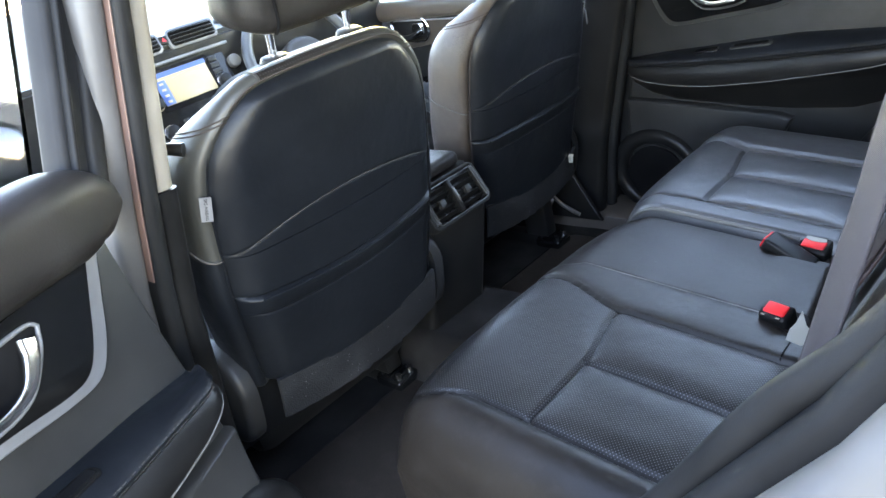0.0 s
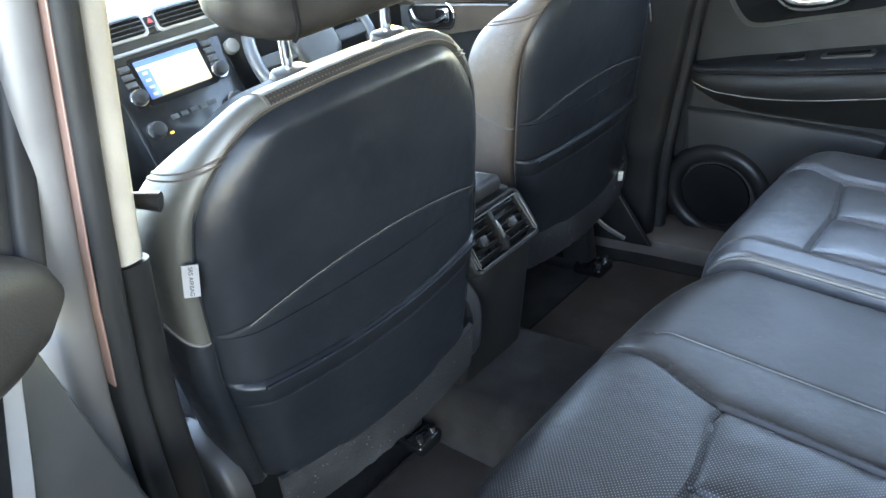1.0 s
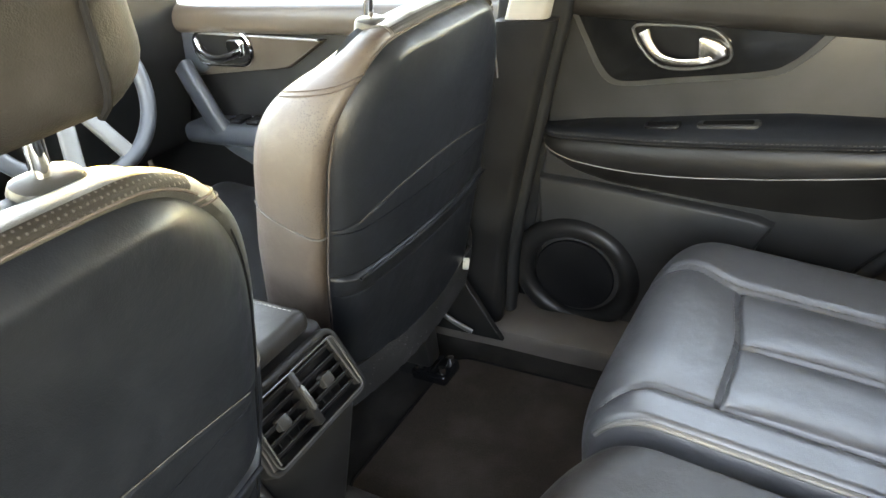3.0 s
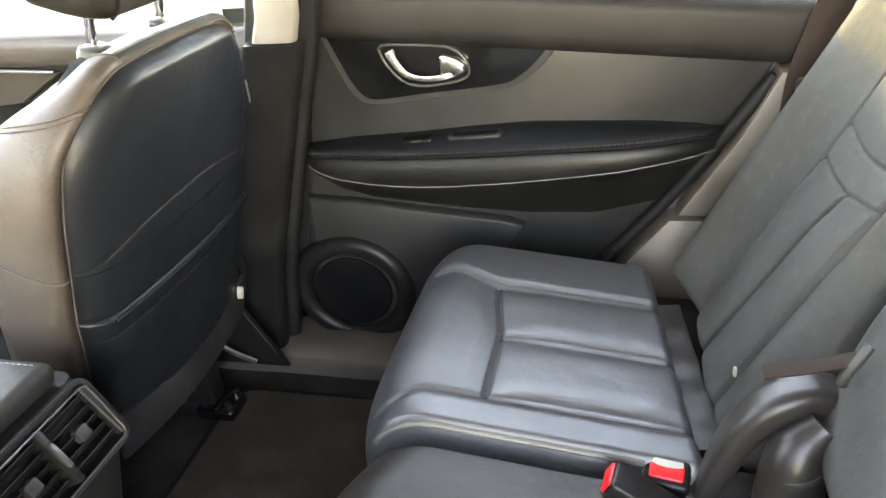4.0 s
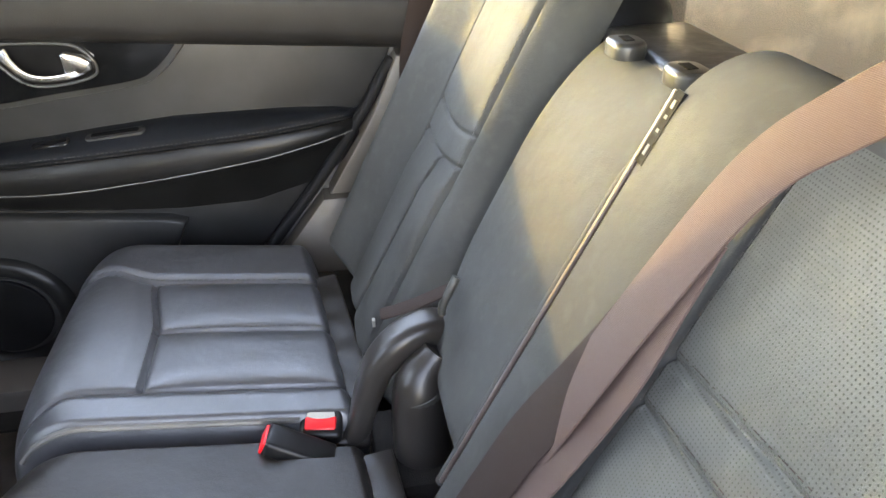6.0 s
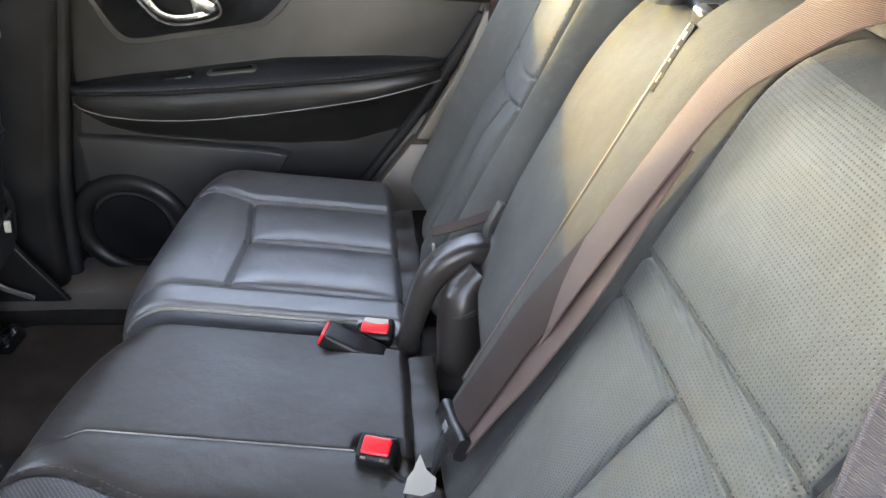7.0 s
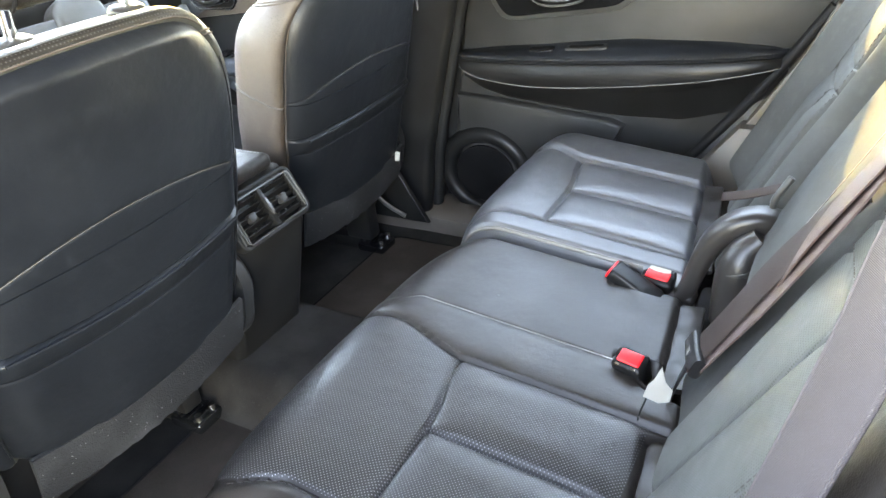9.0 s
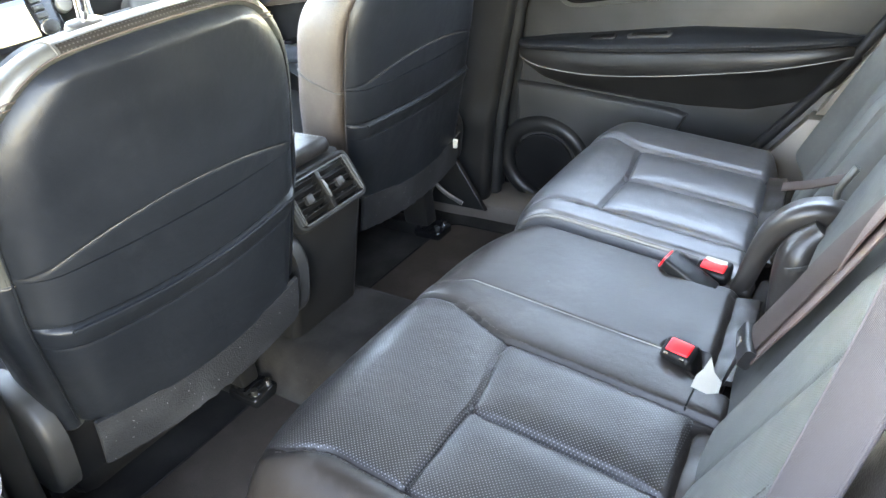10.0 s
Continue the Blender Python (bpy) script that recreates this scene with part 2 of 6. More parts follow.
def box(lo, hi, bevel=0.004, seg=2, m=None):
    return add_box(bmesh.new(), lo, hi, bevel, seg, m)


def smooth_line(pts, n=8):
    """A Catmull-Rom curve through the points."""
    p = [Vector(q) for q in pts]
    p = [p[0] * 2 - p[1]] + p + [p[-1] * 2 - p[-2]]
    out = []
    for i in range(1, len(p) - 2):
        for k in range(n):
            t = k / n
            out.append(0.5 * (2 * p[i] + (p[i + 1] - p[i - 1]) * t + (2 * p[i - 1] - 5 * p[i] + 4 * p[i + 1] - p[i + 2]) * t * t
                              + (3 * p[i] - p[i - 1] - 3 * p[i + 1] + p[i + 2]) * t ** 3))
    return out + [p[-2]]


def sweep(pts, profile, up=(0, 0, 1), closed=False, bm=None, scale=None):
    """Carries a closed 2D profile (side, up) along the points."""
    bm = bm or bmesh.new()
    p = [Vector(q) for q in pts]
    rings = []
    for i, q in enumerate(p):
        a, b = (p[i - 1], p[(i + 1) % len(p)]) if closed else (p[max(0, i - 1)], p[min(len(p) - 1, i + 1)])
        t = (b - a).normalized()
        u = up[i] if isinstance(up, list) else up
        side = t.cross(Vector(u)).normalized()
        top = side.cross(t)
        k = scale(i / max(1, len(p) - 1)) if scale else 1.0
        rings.append([bm.verts.new(q + (side * x + top * y) * k) for x, y in profile])
    n = len(profile)
    for i in range(len(rings) if closed else len(rings) - 1):
        r, s = rings[i], rings[(i + 1) % len(rings)]
        for j in range(n):
            bm.faces.new((r[j], r[(j + 1) % n], s[(j + 1) % n], s[j]))
    if not closed:
        bm.faces.new(rings[0])
        bm.faces.new(list(reversed(rings[-1])))
    return bm


def circle(r, n=8, ry=None):
    return [(r * math.cos(2 * math.pi * i / n), (ry or r) * math.sin(2 * math.pi * i / n)) for i in range(n)]


def rounded(w, h, r, n=3):
    """A rounded rectangle round the origin."""
    out = []
    for cx, cy, a0 in ((w / 2 - r, h / 2 - r, 0), (r - w / 2, h / 2 - r, 90), (r - w / 2, r - h / 2, 180), (w / 2 - r, r - h / 2, 270)):
        for k in range(n + 1):
            a = radians(a0 + 90 * k / n)
            out.append((cx + r * math.cos(a), cy + r * math.sin(a)))
    return out


def tube(pts, r=0.002, up=(0, 0, 1), n=8, closed=False, bm=None):
    return sweep(pts, circle(r, n), up, closed, bm)


def ribbon(pts, width, thick, up):
    return sweep(pts, rounded(width, thick, thick * 0.45, 2), up)


def plate(poly, to3d, depth, bevel=0.0, seg=2, bm=None):
    """A flat outline (2D), set in space by to3d(a, b, n), given thickness from n = 0 down to -depth, with its front rim rounded."""
    bm = bm or bmesh.new()
    start = len(bm.verts)
    c = Vector((sum(p[0] for p in poly) / len(poly), sum(p[1] for p in poly) / len(poly)))
    levels = [(1.0, -depth), (1.0, -bevel)]
    for k in range(1, seg + 1):
        a = math.pi / 2 * k / seg
        levels.append((bevel * (1 - math.cos(a)), -bevel * (1 - math.sin(a)))) if bevel else None
    rings = []
    for k, (inset, n) in enumerate(levels):
        ring = []
        for x, y in poly:
            d = Vector((x, y)) - c
            if k > 1 and d.length > 1e-6:
                d = d * max(0.0, 1 - inset / d.length)
            ring.append(bm.verts.new(to3d(c.x + d.x, c.y + d.y, n)))
        rings.append(ring)
    m = len(poly)
    for r, s in zip(rings, rings[1:]):
        for j in range(m):
            bm.faces.new((r[j], r[(j + 1) % m], s[(j + 1) % m], s[j]))
    bm.faces.new(rings[-1])
    bm.faces.new(list(reversed(rings[0])))
    return bm


def rim(q):
    q = max(0.0, min(1.0, q))
    return math.sqrt(max(0.0, 1 - (1 - q) ** 2))


def spaced(lo, hi, n, edge):
    """n + 1 values from lo to hi, closer together within edge of both ends."""
    k = max(4, n // 7)
    a = [lo + edge * (1 - math.cos(math.pi / 2 * i / k)) for i in range(k)]
    b = [hi - edge * (1 - math.cos(math.pi / 2 * i / k)) for i in range(k)]
    mid = [lo + edge + (hi - lo - 2 * edge) * i / (n - 2 * k) for i in range(n - 2 * k + 1)]
    return a + mid + b[::-1]


SEAM_STEPS = (-0.0062, -0.0041, -0.0024, -0.0011, 0.00013, 0.0012, 0.0025, 0.0042, 0.0063)


def with_seams(vals, seams):
    """Adds lines close to each seam, so that the seam stays narrow."""
    return sorted(vals + [s + o for s in seams for o in SEAM_STEPS if vals[0] < s + o < vals[-1]])


def pad(to3d, vs, ulo, uhi, thick, radii, height, nu, back=0.0, edge=0.03, seams=()):
    """A stuffed panel. vs: rows along v; ulo(v), uhi(v): its sides; radii: rounding at ulo, uhi, vlo, vhi; height(u, v) adds relief."""
    bm = bmesh.new()
    rows = []
    for v in vs:
        lo, hi = ulo(v), uhi(v)
        row = []
        us = [lo + (hi - lo) * f for f in spaced(0, 1, nu, min(0.3, edge / max(1e-6, hi - lo)))]
        for u in sorted(us + [s + o for s in seams for o in SEAM_STEPS]):
            k = rim((u - lo) / radii[0]) * rim((hi - u) / radii[1]) * rim((v - vs[0]) / radii[2]) * rim((vs[-1] - v) / radii[3])
            row.append(bm.verts.new(to3d(u, v, -thick + thick * k + height(u, v) * k)))
        rows.append(row)
    for r, s in zip(rows, rows[1:]):
        for j in range(len(r) - 1):
            bm.faces.new((r[j], r[j + 1], s[j + 1], s[j]))
    loop = rows[0] + [r[-1] for r in rows[1:]] + rows[-1][-2::-1] + [r[0] for r in rows[-2:0:-1]]
    if back:
        uv = []
        for v in vs:
            uv.append((ulo(v), uhi(v), v))
        ring = [(uv[0][0] + (uv[0][1] - uv[0][0]) * i / (len(rows[0]) - 1), vs[0]) for i in range(len(rows[0]))]
        ring += [(h, v) for l_, h, v in uv[1:]]
        ring += [(uv[-1][0] + (uv[-1][1] - uv[-1][0]) * (len(rows[0]) - 1 - i) / (len(rows[0]) - 1), vs[-1]) for i in range(1, len(rows[0]))]
        ring += [(l_, v) for l_, h, v in uv[-2:0:-1]]
        low = [bm.verts.new(to3d(u, v, -thick - back)) for u, v in ring]
        for i in range(len(loop)):
            j = (i + 1) % len(loop)
            bm.faces.new((loop[j], loop[i], low[i], low[j]))
        bm.faces.new(low)
    else:
        bm.faces.new(loop[::-1])
    return bm


def soft(q):
    q = max(0.0, min(1.0, q))
    return q * q * (3 - 2 * q)


def dip(d, width, depth):
    return -depth * math.exp(-(d / width) ** 2)


def puff(f):
    return 0.0 if f <= 0 or f >= 1 else 1 - (2 * f - 1) ** 4


def stitches(pts, n_off, material, parent, length=0.005, gap=0.003, r=0.0006, name="stitching"):
    """A row of short threads along the points, as one part."""
    bm = bmesh.new()
    p = [Vector(q) + Vector(n_off) for q in pts]
    carry = 0.0
    for a, b in zip(p, p[1:]):
        d = (b - a).length
        if d < 1e-6:
            continue
        t = (b - a) / d
        s = carry
        while s < d:
            e = min(s + length, d)
            up = Vector((0, 0, 1)) if abs(t.z) < 0.9 else Vector((1, 0, 0))
            sweep([a + t * s, a + t * e], circle(r, 4), up, False, bm)
            s += length + gap
        carry = max(0.0, s - d)
    return part(name, bm, material, parent)


# ---- setting: ground and body shell ----
bm = bmesh.new()
bmesh.ops.create_grid(bm, x_segments=40, y_segments=40, size=400)
bmesh.ops.translate(bm, vec=(0, 0, 0.08), verts=bm.verts)
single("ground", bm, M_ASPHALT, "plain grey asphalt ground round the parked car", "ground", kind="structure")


def floor_height(x, y):
    hump = 0.105 * (1 - max(0.0, min(1.0, (abs(y + 0.02) - 0.10) / 0.09)) ** 2 * (3 - 2 * max(0.0, min(1.0, (abs(y + 0.02) - 0.10) / 0.09))))
    return 0.52 + hump + 0.002 * noise.noise((x * 9, y * 9, 0))


bm = bmesh.new()
rows = []
for i in range(61):
    x = -1.95 + 2.0 * i / 60
    rows.append([bm.verts.new((x, -0.64 + 1.28 * j / 80, floor_height(x, -0.64 + 1.28 * j / 80))) for j in range(81)])
for r, s in zip(rows, rows[1:]):
    for j in range(80):
        bm.faces.new((r[j], r[j + 1], s[j + 1], s[j]))
ret = bmesh.ops.extrude_face_region(bm, geom=bm.faces[:])
bmesh.ops.translate(bm, vec=(0, 0, -0.05), verts=[g for g in ret["geom"] if isinstance(g, bmesh.types.BMVert)])
single("floor", bm, M_CARPET, "charcoal carpeted car floor with a raised centre tunnel", "floor", kind="structure")

single("ceiling", box((-1.0, -0.60, 1.63), (1.5, 0.60, 1.68), 0.01), M_HEADLINER, "cream fabric headliner", "ceiling", kind="structure")
single("roof", box((-1.05, -0.64, 1.685), (1.6, 0.64, 1.72), 0.012), M_PAINT, "silver painted car roof", "roof", kind="structure")


def side_wall(sign, x0, x1, z0, z1, name, label):
    y0, y1 = sorted((sign * 0.755, sign * 0.80))
    single(name, box((x0, y0, z0), (x1, y1, z1), 0.012), M_PAINT, label, "body panel", kind="structure")


side_wall(1, -2.0, 1.6, 0.28, 1.16, "wall_left", "silver outer skin of the closed side of the car")
side_wall(-1, -2.0, -0.70, 0.28, 1.12, "wall_right_front", "silver outer skin of the front passenger door")
side_wall(-1, 0.30, 1.6, 0.28, 1.16, "wall_right_rear", "silver rear quarter panel behind the door opening")
single("wall_front", box((-2.0, -0.75, 0.28), (-1.96, 0.75, 1.12), 0.01), M_PLASTIC, "dark firewall panel under the dashboard", "wall", kind="structure")
single("wall_rear", box((1.5, -0.75, 0.28), (1.56, 0.75, 1.15), 0.01), M_CREAM, "cream inner panel of the tailgate", "wall", kind="structure")
single("floor_cargo", box((0.06, -0.75, 0.62), (1.5, 0.75, 0.66), 0.01), M_CARPET, "charcoal carpeted cargo floor", "floor", kind="structure")

# unseen panels, added where quarter windows would be, to dim the cargo space
for sign, name in ((1, "wall_cargo_left"), (-1, "wall_cargo_right")):
    ys = sorted((sign * 0.66, sign * 0.72))
    single(name, box((0.56, ys[0], 1.16), (1.5, ys[1], 1.68), 0.012), M_HEADLINER, "unseen cream panel added to dim the cargo space", "wall", kind="structure")
# unseen panel, added to let in less light from behind
single("wall_tailgate", box((1.46, -0.70, 1.40), (1.52, 0.70, 1.68), 0.012), M_CREAM, "unseen cream panel added to narrow the tailgate opening", "wall", kind="structure")

# sills
for sign, name in ((1, "sill_left"), (-1, "sill_right")):
    ys = sorted((sign * 0.60, sign * 0.76))
    single(name, box((-1.9, ys[0], 0.42), (-0.05, ys[1], 0.565), 0.015), M_BRASS, "scuffed dark plastic door sill plate", "sill", kind="structure")


# pillars: cream upper trim over a dark lower trim, painted outside
def pillar(name, sign, stations, cut, label, slim=0.004):
    """stations: (z, x0, x1, y_in, y_out); cut: height where the cream trim meets the dark one."""
    p = thing(name, (stations[0][1], sign * stations[0][3], stations[0][0]), label, "pillar", kind="structure")

    def loft(z0, z1, ya, yb, inset, mat, nm, lab=""):
        bm = bmesh.new()
        rings = []
        for k in range(13):
            z = z0 + (z1 - z0) * k / 12
            for s, t in zip(stations, stations[1:]):
                if s[0] <= z <= t[0] or t is stations[-1]:
                    f = (z - s[0]) / (t[0] - s[0])
                    x0, x1, yi, yo = [s[i] + (t[i] - s[i]) * f for i in range(1, 5)]
                    break
            ia, ib = yi + (yo - yi) * ya, yi + (yo - yi) * yb
            cx, cy = (x0 + x1) / 2, (ia + ib) / 2
            ring = rounded(x1 - x0 - 2 * inset, abs(ib - ia), min(0.018, abs(ib - ia) * 0.4), 3)
            rings.append([bm.verts.new((cx + a, sign * (cy + b), z)) for a, b in ring])
        n = len(rings[0])
        for r, s in zip(rings, rings[1:]):
            for j in range(n):
                bm.faces.new((r[j], r[(j + 1) % n], s[(j + 1) % n], s[j]))
        bm.faces.new(rings[0])
        bm.faces.new(rings[-1])
        return part(nm, bm, mat, p, lab)

    zb, zt = stations[0][0], stations[-1][0]
    loft(cut, zt, 0.0, 0.30, slim, M_CREAM, "upper_trim", "cream plastic upper trim")
    loft(zb, cut - 0.002, -0.06, 0.33, 0.0, M_PLASTIC, "lower_trim", "charcoal plastic lower trim")
    loft(zb, zt, 0.34, 0.60, -0.012, M_SEAL, "seal", "black rubber door seal")
    # far-side jamb blackened to stand for the shade behind closed doors
    loft(zb, zt, 0.61, 1.0, 0.004, M_PAINT if sign < 0 else M_SEAL, "jamb", "door jamb")
    # painted reflection along the near jamb's edge
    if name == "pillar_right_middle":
        loft(1.10, zt, 0.598, 0.622, -0.003, M_JAMB_REFLECTION, "jamb_reflection", "copper-toned strip painted for a reflection on the jamb edge")
    return p


B_STATIONS = [(0.50, -0.92, -0.76, 0.61, 0.735), (0.75, -0.88, -0.73, 0.63, 0.735), (1.05, -0.80, -0.645, 0.635, 0.728), (1.22, -0.735, -0.59, 0.625, 0.708), (1.66, -0.64, -0.52, 0.545, 0.62)]
pillar("pillar_right_middle", -1, B_STATIONS, 1.21, "door pillar with cream upper and charcoal lower trim")
pillar("pillar_left_middle", 1, [(z, x0 - 0.04, x1 - 0.078, a + 0.01, b + 0.015) for z, x0, x1, a, b in B_STATIONS], 1.18, "door pillar with cream upper and charcoal lower trim", 0.016)
C_STATIONS = [(0.50, -0.20, 0.5, 0.64, 0.76), (0.75, -0.15, 0.5, 0.655, 0.76), (1.0, 0.03, 0.5, 0.65, 0.755), (1.2, 0.19, 0.5, 0.63, 0.74), (1.66, 0.46, 0.62, 0.545, 0.64)]
C_FAR = [(0.60, 0.10, 0.5, 0.66, 0.76), (1.2, 0.20, 0.5, 0.64, 0.74), (1.66, 0.44, 0.62, 0.545, 0.64)]
pillar("pillar_right_rear", -1, C_STATIONS, 1.26, "rear door pillar with cream upper trim")
pillar("pillar_left_rear", 1, C_FAR, 1.22, "rear door pillar with cream upper trim")
A_STATIONS = [(1.14, -1.90, -1.80, 0.66, 0.76), (1.66, -1.02, -0.94, 0.54, 0.64)]
for sign, nm in ((1, "pillar_left_front"), (-1, "pillar_right_front")):
    pillar(nm, sign, A_STATIONS, 1.16, "slanted windscreen pillar with cream trim")
for sign, nm in ((1, "roof_rail_left"), (-1, "roof_rail_right")):
    single(nm, sweep([(-1.0, sign * 0.60, 1.655), (1.5, sign * 0.60, 1.655)], rounded(0.09, 0.07, 0.02), (0, 0, 1)), M_CREAM, "cream roof rail over the doors", "roof rail", kind="structure")

# black strip standing in for the shade in the door gap
single("gap_shade_strip_left", box((-0.87, 0.741, 0.50), (-0.66, 0.752, 1.22), 0.002), M_SEAL, "black strip added to keep the closed door's front gap dark", "seal", kind="structure")

# windows
def window(name, poly, label, shade=False, material=None):
    """A pane of 5 mm through four corners."""
    w = thing(name, poly[0], label, "window", kind="structure")
    q = [Vector(v) for v in poly]
    nrm = (q[1] - q[0]).cross(q[2] - q[0]).normalized() * 0.0025
    bm = bmesh.new()
    a = [bm.verts.new(v + nrm) for v in q]
    b = [bm.verts.new(v - nrm) for v in q]
    bm.faces.new(a)
    bm.faces.new(b[::-1])
    for i in range(len(q)):
        j = (i + 1) % len(q)
        bm.faces.new((a[j], a[i], b[i], b[j]))
    pane = part("pane", bm, material or M_GLASS, w, "clear tinted glass pane")
    pane.visible_shadow = shade
    return w


window("window_windscreen", [(-1.93, -0.68, 1.13), (-1.93, 0.68, 1.13), (-1.03, 0.56, 1.67), (-1.03, -0.56, 1.67)], "raked windscreen glass")
# driver pane blocks the sun outright, to keep it off the near backrest
window("window_left_front", [(-1.82, 0.755, 1.15), (-0.78, 0.755, 1.15), (-0.68, 0.63, 1.65), (-1.0, 0.63, 1.65)], "driver side window glass", True)
window("window_left_rear", [(-0.66, 0.755, 1.15), (0.18, 0.755, 1.18), (0.44, 0.63, 1.65), (-0.56, 0.63, 1.65)], "closed rear door window glass")
window("window_right_front", [(-1.82, -0.765, 1.11), (-0.78, -0.765, 1.11), (-0.68, -0.63, 1.65), (-1.0, -0.63, 1.65)], "front passenger window glass")
# unseen pane, added to darken the front seat backs
window("window_tailgate", [(1.50, -0.70, 1.15), (1.50, 0.70, 1.15), (1.50, 0.66, 1.40), (1.50, -0.66, 1.40)], "unseen dark tailgate glass added to cut light from the rear", True, M_GLASS_DARK)

# ---- rear bench ----
A = radians(26.6)
SIN, COS = math.sin(A), math.cos(A)


def cush(u, v, n):
    """Cushion space: u rearward, v to the driver's side, n up off a seat plane that falls to the rear."""
    return Vector((u, v, 0.83 - 0.12 * (u + 0.30) + n))


def groove(h, d, cond, w=0.0042, dp=0.0048):
    return h + (dip(d, w, dp) if cond else 0.0)


def cushion_relief(inner, y_mid, outer, cross, x_end):
    """Seams of one seat cushion: inner(u) and outer(u) bolster seams, cross(v) seam, a centre seam; the fields between stand puffed."""
    def h(u, v):
        vi, vo, xc = inner(u), outer(u), cross(v)
        lo, hi = min(vi, vo), max(vi, vo)
        r = 0.0
        if lo < v < hi:
            if u > xc:
                a, b = (lo, y_mid) if v < y_mid else (y_mid, hi)
                r += 0.0100 * puff((v - a) / (b - a)) * puff(min(0.97, (u - xc) / (x_end - xc))) - 0.002
            else:
                r += 0.004 * puff((v - lo) / (hi - lo)) * soft((xc - u) / 0.03)
        else:
            r += 0.006 * soft(max(v - hi, lo - v) / 0.02)
        r = groove(r, v - vi, True)
        r = groove(r, v - vo, True)
        r = groove(r, v - y_mid, u > xc - 0.005)
        r = groove(r, u - xc, lo < v < hi)
        return r
    return h


def line(a, b, n=24):
    return [(a[0] + (b[0] - a[0]) * i / n, a[1] + (b[1] - a[1]) * i / n) for i in range(n + 1)]


class Cushion:
    """One stuffed cushion: its outline, edge rounding and relief."""

    def __init__(self, y0, y1, relief, front, rear, radii):
        self.y0, self.y1, self.relief, self.front, self.rear, self.radii = y0, y1, relief, front, rear, radii

    def at(self, u, v, off=0.0):
        a, b, c, d = self.radii
        k = rim((u - self.front(v)) / a) * rim((self.rear(v) - u) / b) * rim((v - self.y0) / c) * rim((self.y1 - v) / d)
        return cush(u, v, -0.11 + (0.11 + self.relief(u, v)) * k + off)

    def build(self, parent, material, label, seams, cross):
        vs = with_seams(spaced(self.y0, self.y1, 150, 0.03), seams)
        bm = pad(cush, vs, self.front, self.rear, 0.11, self.radii, self.relief, 210, 0.14, 0.05, (cross,))
        return part("cushion", bm, material, parent, label)

    def strip(self, parent, v0, v1, material, label):
        """The narrow vinyl strip tucked in behind the cushion."""
        pts = [cush(self.rear(v) + 0.000, v, -0.011 + 0.0015 * math.sin(v * 90)) for v in np.linspace(v0, v1, 26)]
        return part("rear_strip", ribbon(pts, 0.036, 0.009, (-0.05, 0, 1)), material, parent, label)


far_seat = thing("rear_seat", (-0.2, 0.37, 0.53), "black leather rear seat of the driver side, bluish sky sheen tinted in, back upright", "seat", "rear bench seats")
far_in = lambda u: 0.219 - 0.03 * soft((-0.40 - u) / 0.08)
far_out = lambda u: 0.473 + 0.034 * soft((-0.345 - u) / 0.09)
far_cross = lambda v: -0.329 - 0.019 * soft((v - 0.34) / 0.13)
far_c = Cushion(0.142, 0.635, cushion_relief(far_in, 0.346, far_out, far_cross, -0.07), lambda v: -0.50 + 0.035 * abs((v - 0.3885) / 0.2465) ** 5, lambda v: -0.058 - 0.13 * (v - 0.217), (0.10, 0.03, 0.025, 0.06))
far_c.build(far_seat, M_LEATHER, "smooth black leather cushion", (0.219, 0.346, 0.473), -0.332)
far_c.strip(far_seat, 0.205, 0.50, M_LEATHER_WIDE, "grey vinyl strip behind the cushion")
# pale cord in place of the highlight on the bolster's rolled edge
part("piping", tube([far_c.at(x, 0.1575) for x in np.linspace(-0.458, -0.135, 40)], 0.0042), M_EDGE_HIGHLIGHT, far_seat, "pale cord painting the highlight on the rolled inner edge")

near_seat = thing("rear_seat", (-0.2, -0.30, 0.53), "black leather wide rear seat with perforated cushion panels", "seat", "rear bench seats")
near_in = lambda u: -0.173 + 0.034 * soft((-0.285 - u) / 0.13)
near_out = lambda u: -0.446 - 0.026 * soft((-0.36 - u) / 0.07)
near_cross = lambda v: -0.270 - 0.021 * soft((v + 0.31) / 0.13)
cord_at = lambda u: -0.077 - 0.014 * soft((-0.40 - u) / 0.03) - 0.042 * soft((u + 0.112) / 0.075)
near_relief = cushion_relief(near_in, -0.305, near_out, near_cross, -0.03)


def bench_relief(u, v):
    vi, vc = near_in(u), cord_at(u)
    r = near_relief(u, v)
    if v > vi:
        r -= 0.006 * soft((v - vi) / 0.02)
    r = groove(r, v - vc, True, 0.002, 0.0015)
    if vi < v < vc:
        r += 0.004 * puff((v - vi) / (vc - vi))
    r -= 0.020 * soft((u + 0.118) / 0.02) * soft((v - vc) / 0.008) * soft((-0.052 - v) / 0.015)
    r -= 0.012 * soft((u + 0.175) / 0.02) * soft((v - 0.09) / 0.01)
    return r


near_c = Cushion(-0.540, 0.137, bench_relief, lambda v: -0.505 + 0.05 * abs((v + 0.2015) / 0.3385) ** 5, lambda v: -0.030 - 0.1 * (v + 0.05) + 0.034 * soft((v + 0.195) / 0.02) * soft((-0.085 - v) / 0.02), (0.10, 0.03, 0.07, 0.02))
near_c.build(near_seat, M_LEATHER_WIDE, "black leather wide cushion, warm headliner bounce tinted in", (-0.173, -0.305, -0.446, -0.077), -0.276)
near_c.strip(near_seat, -0.46, -0.19, M_LEATHER_WIDE, "grey vinyl strip behind the cushion")
near_c.strip(near_seat, -0.085, 0.10, M_LEATHER_WIDE, "grey vinyl strip behind the cushion")
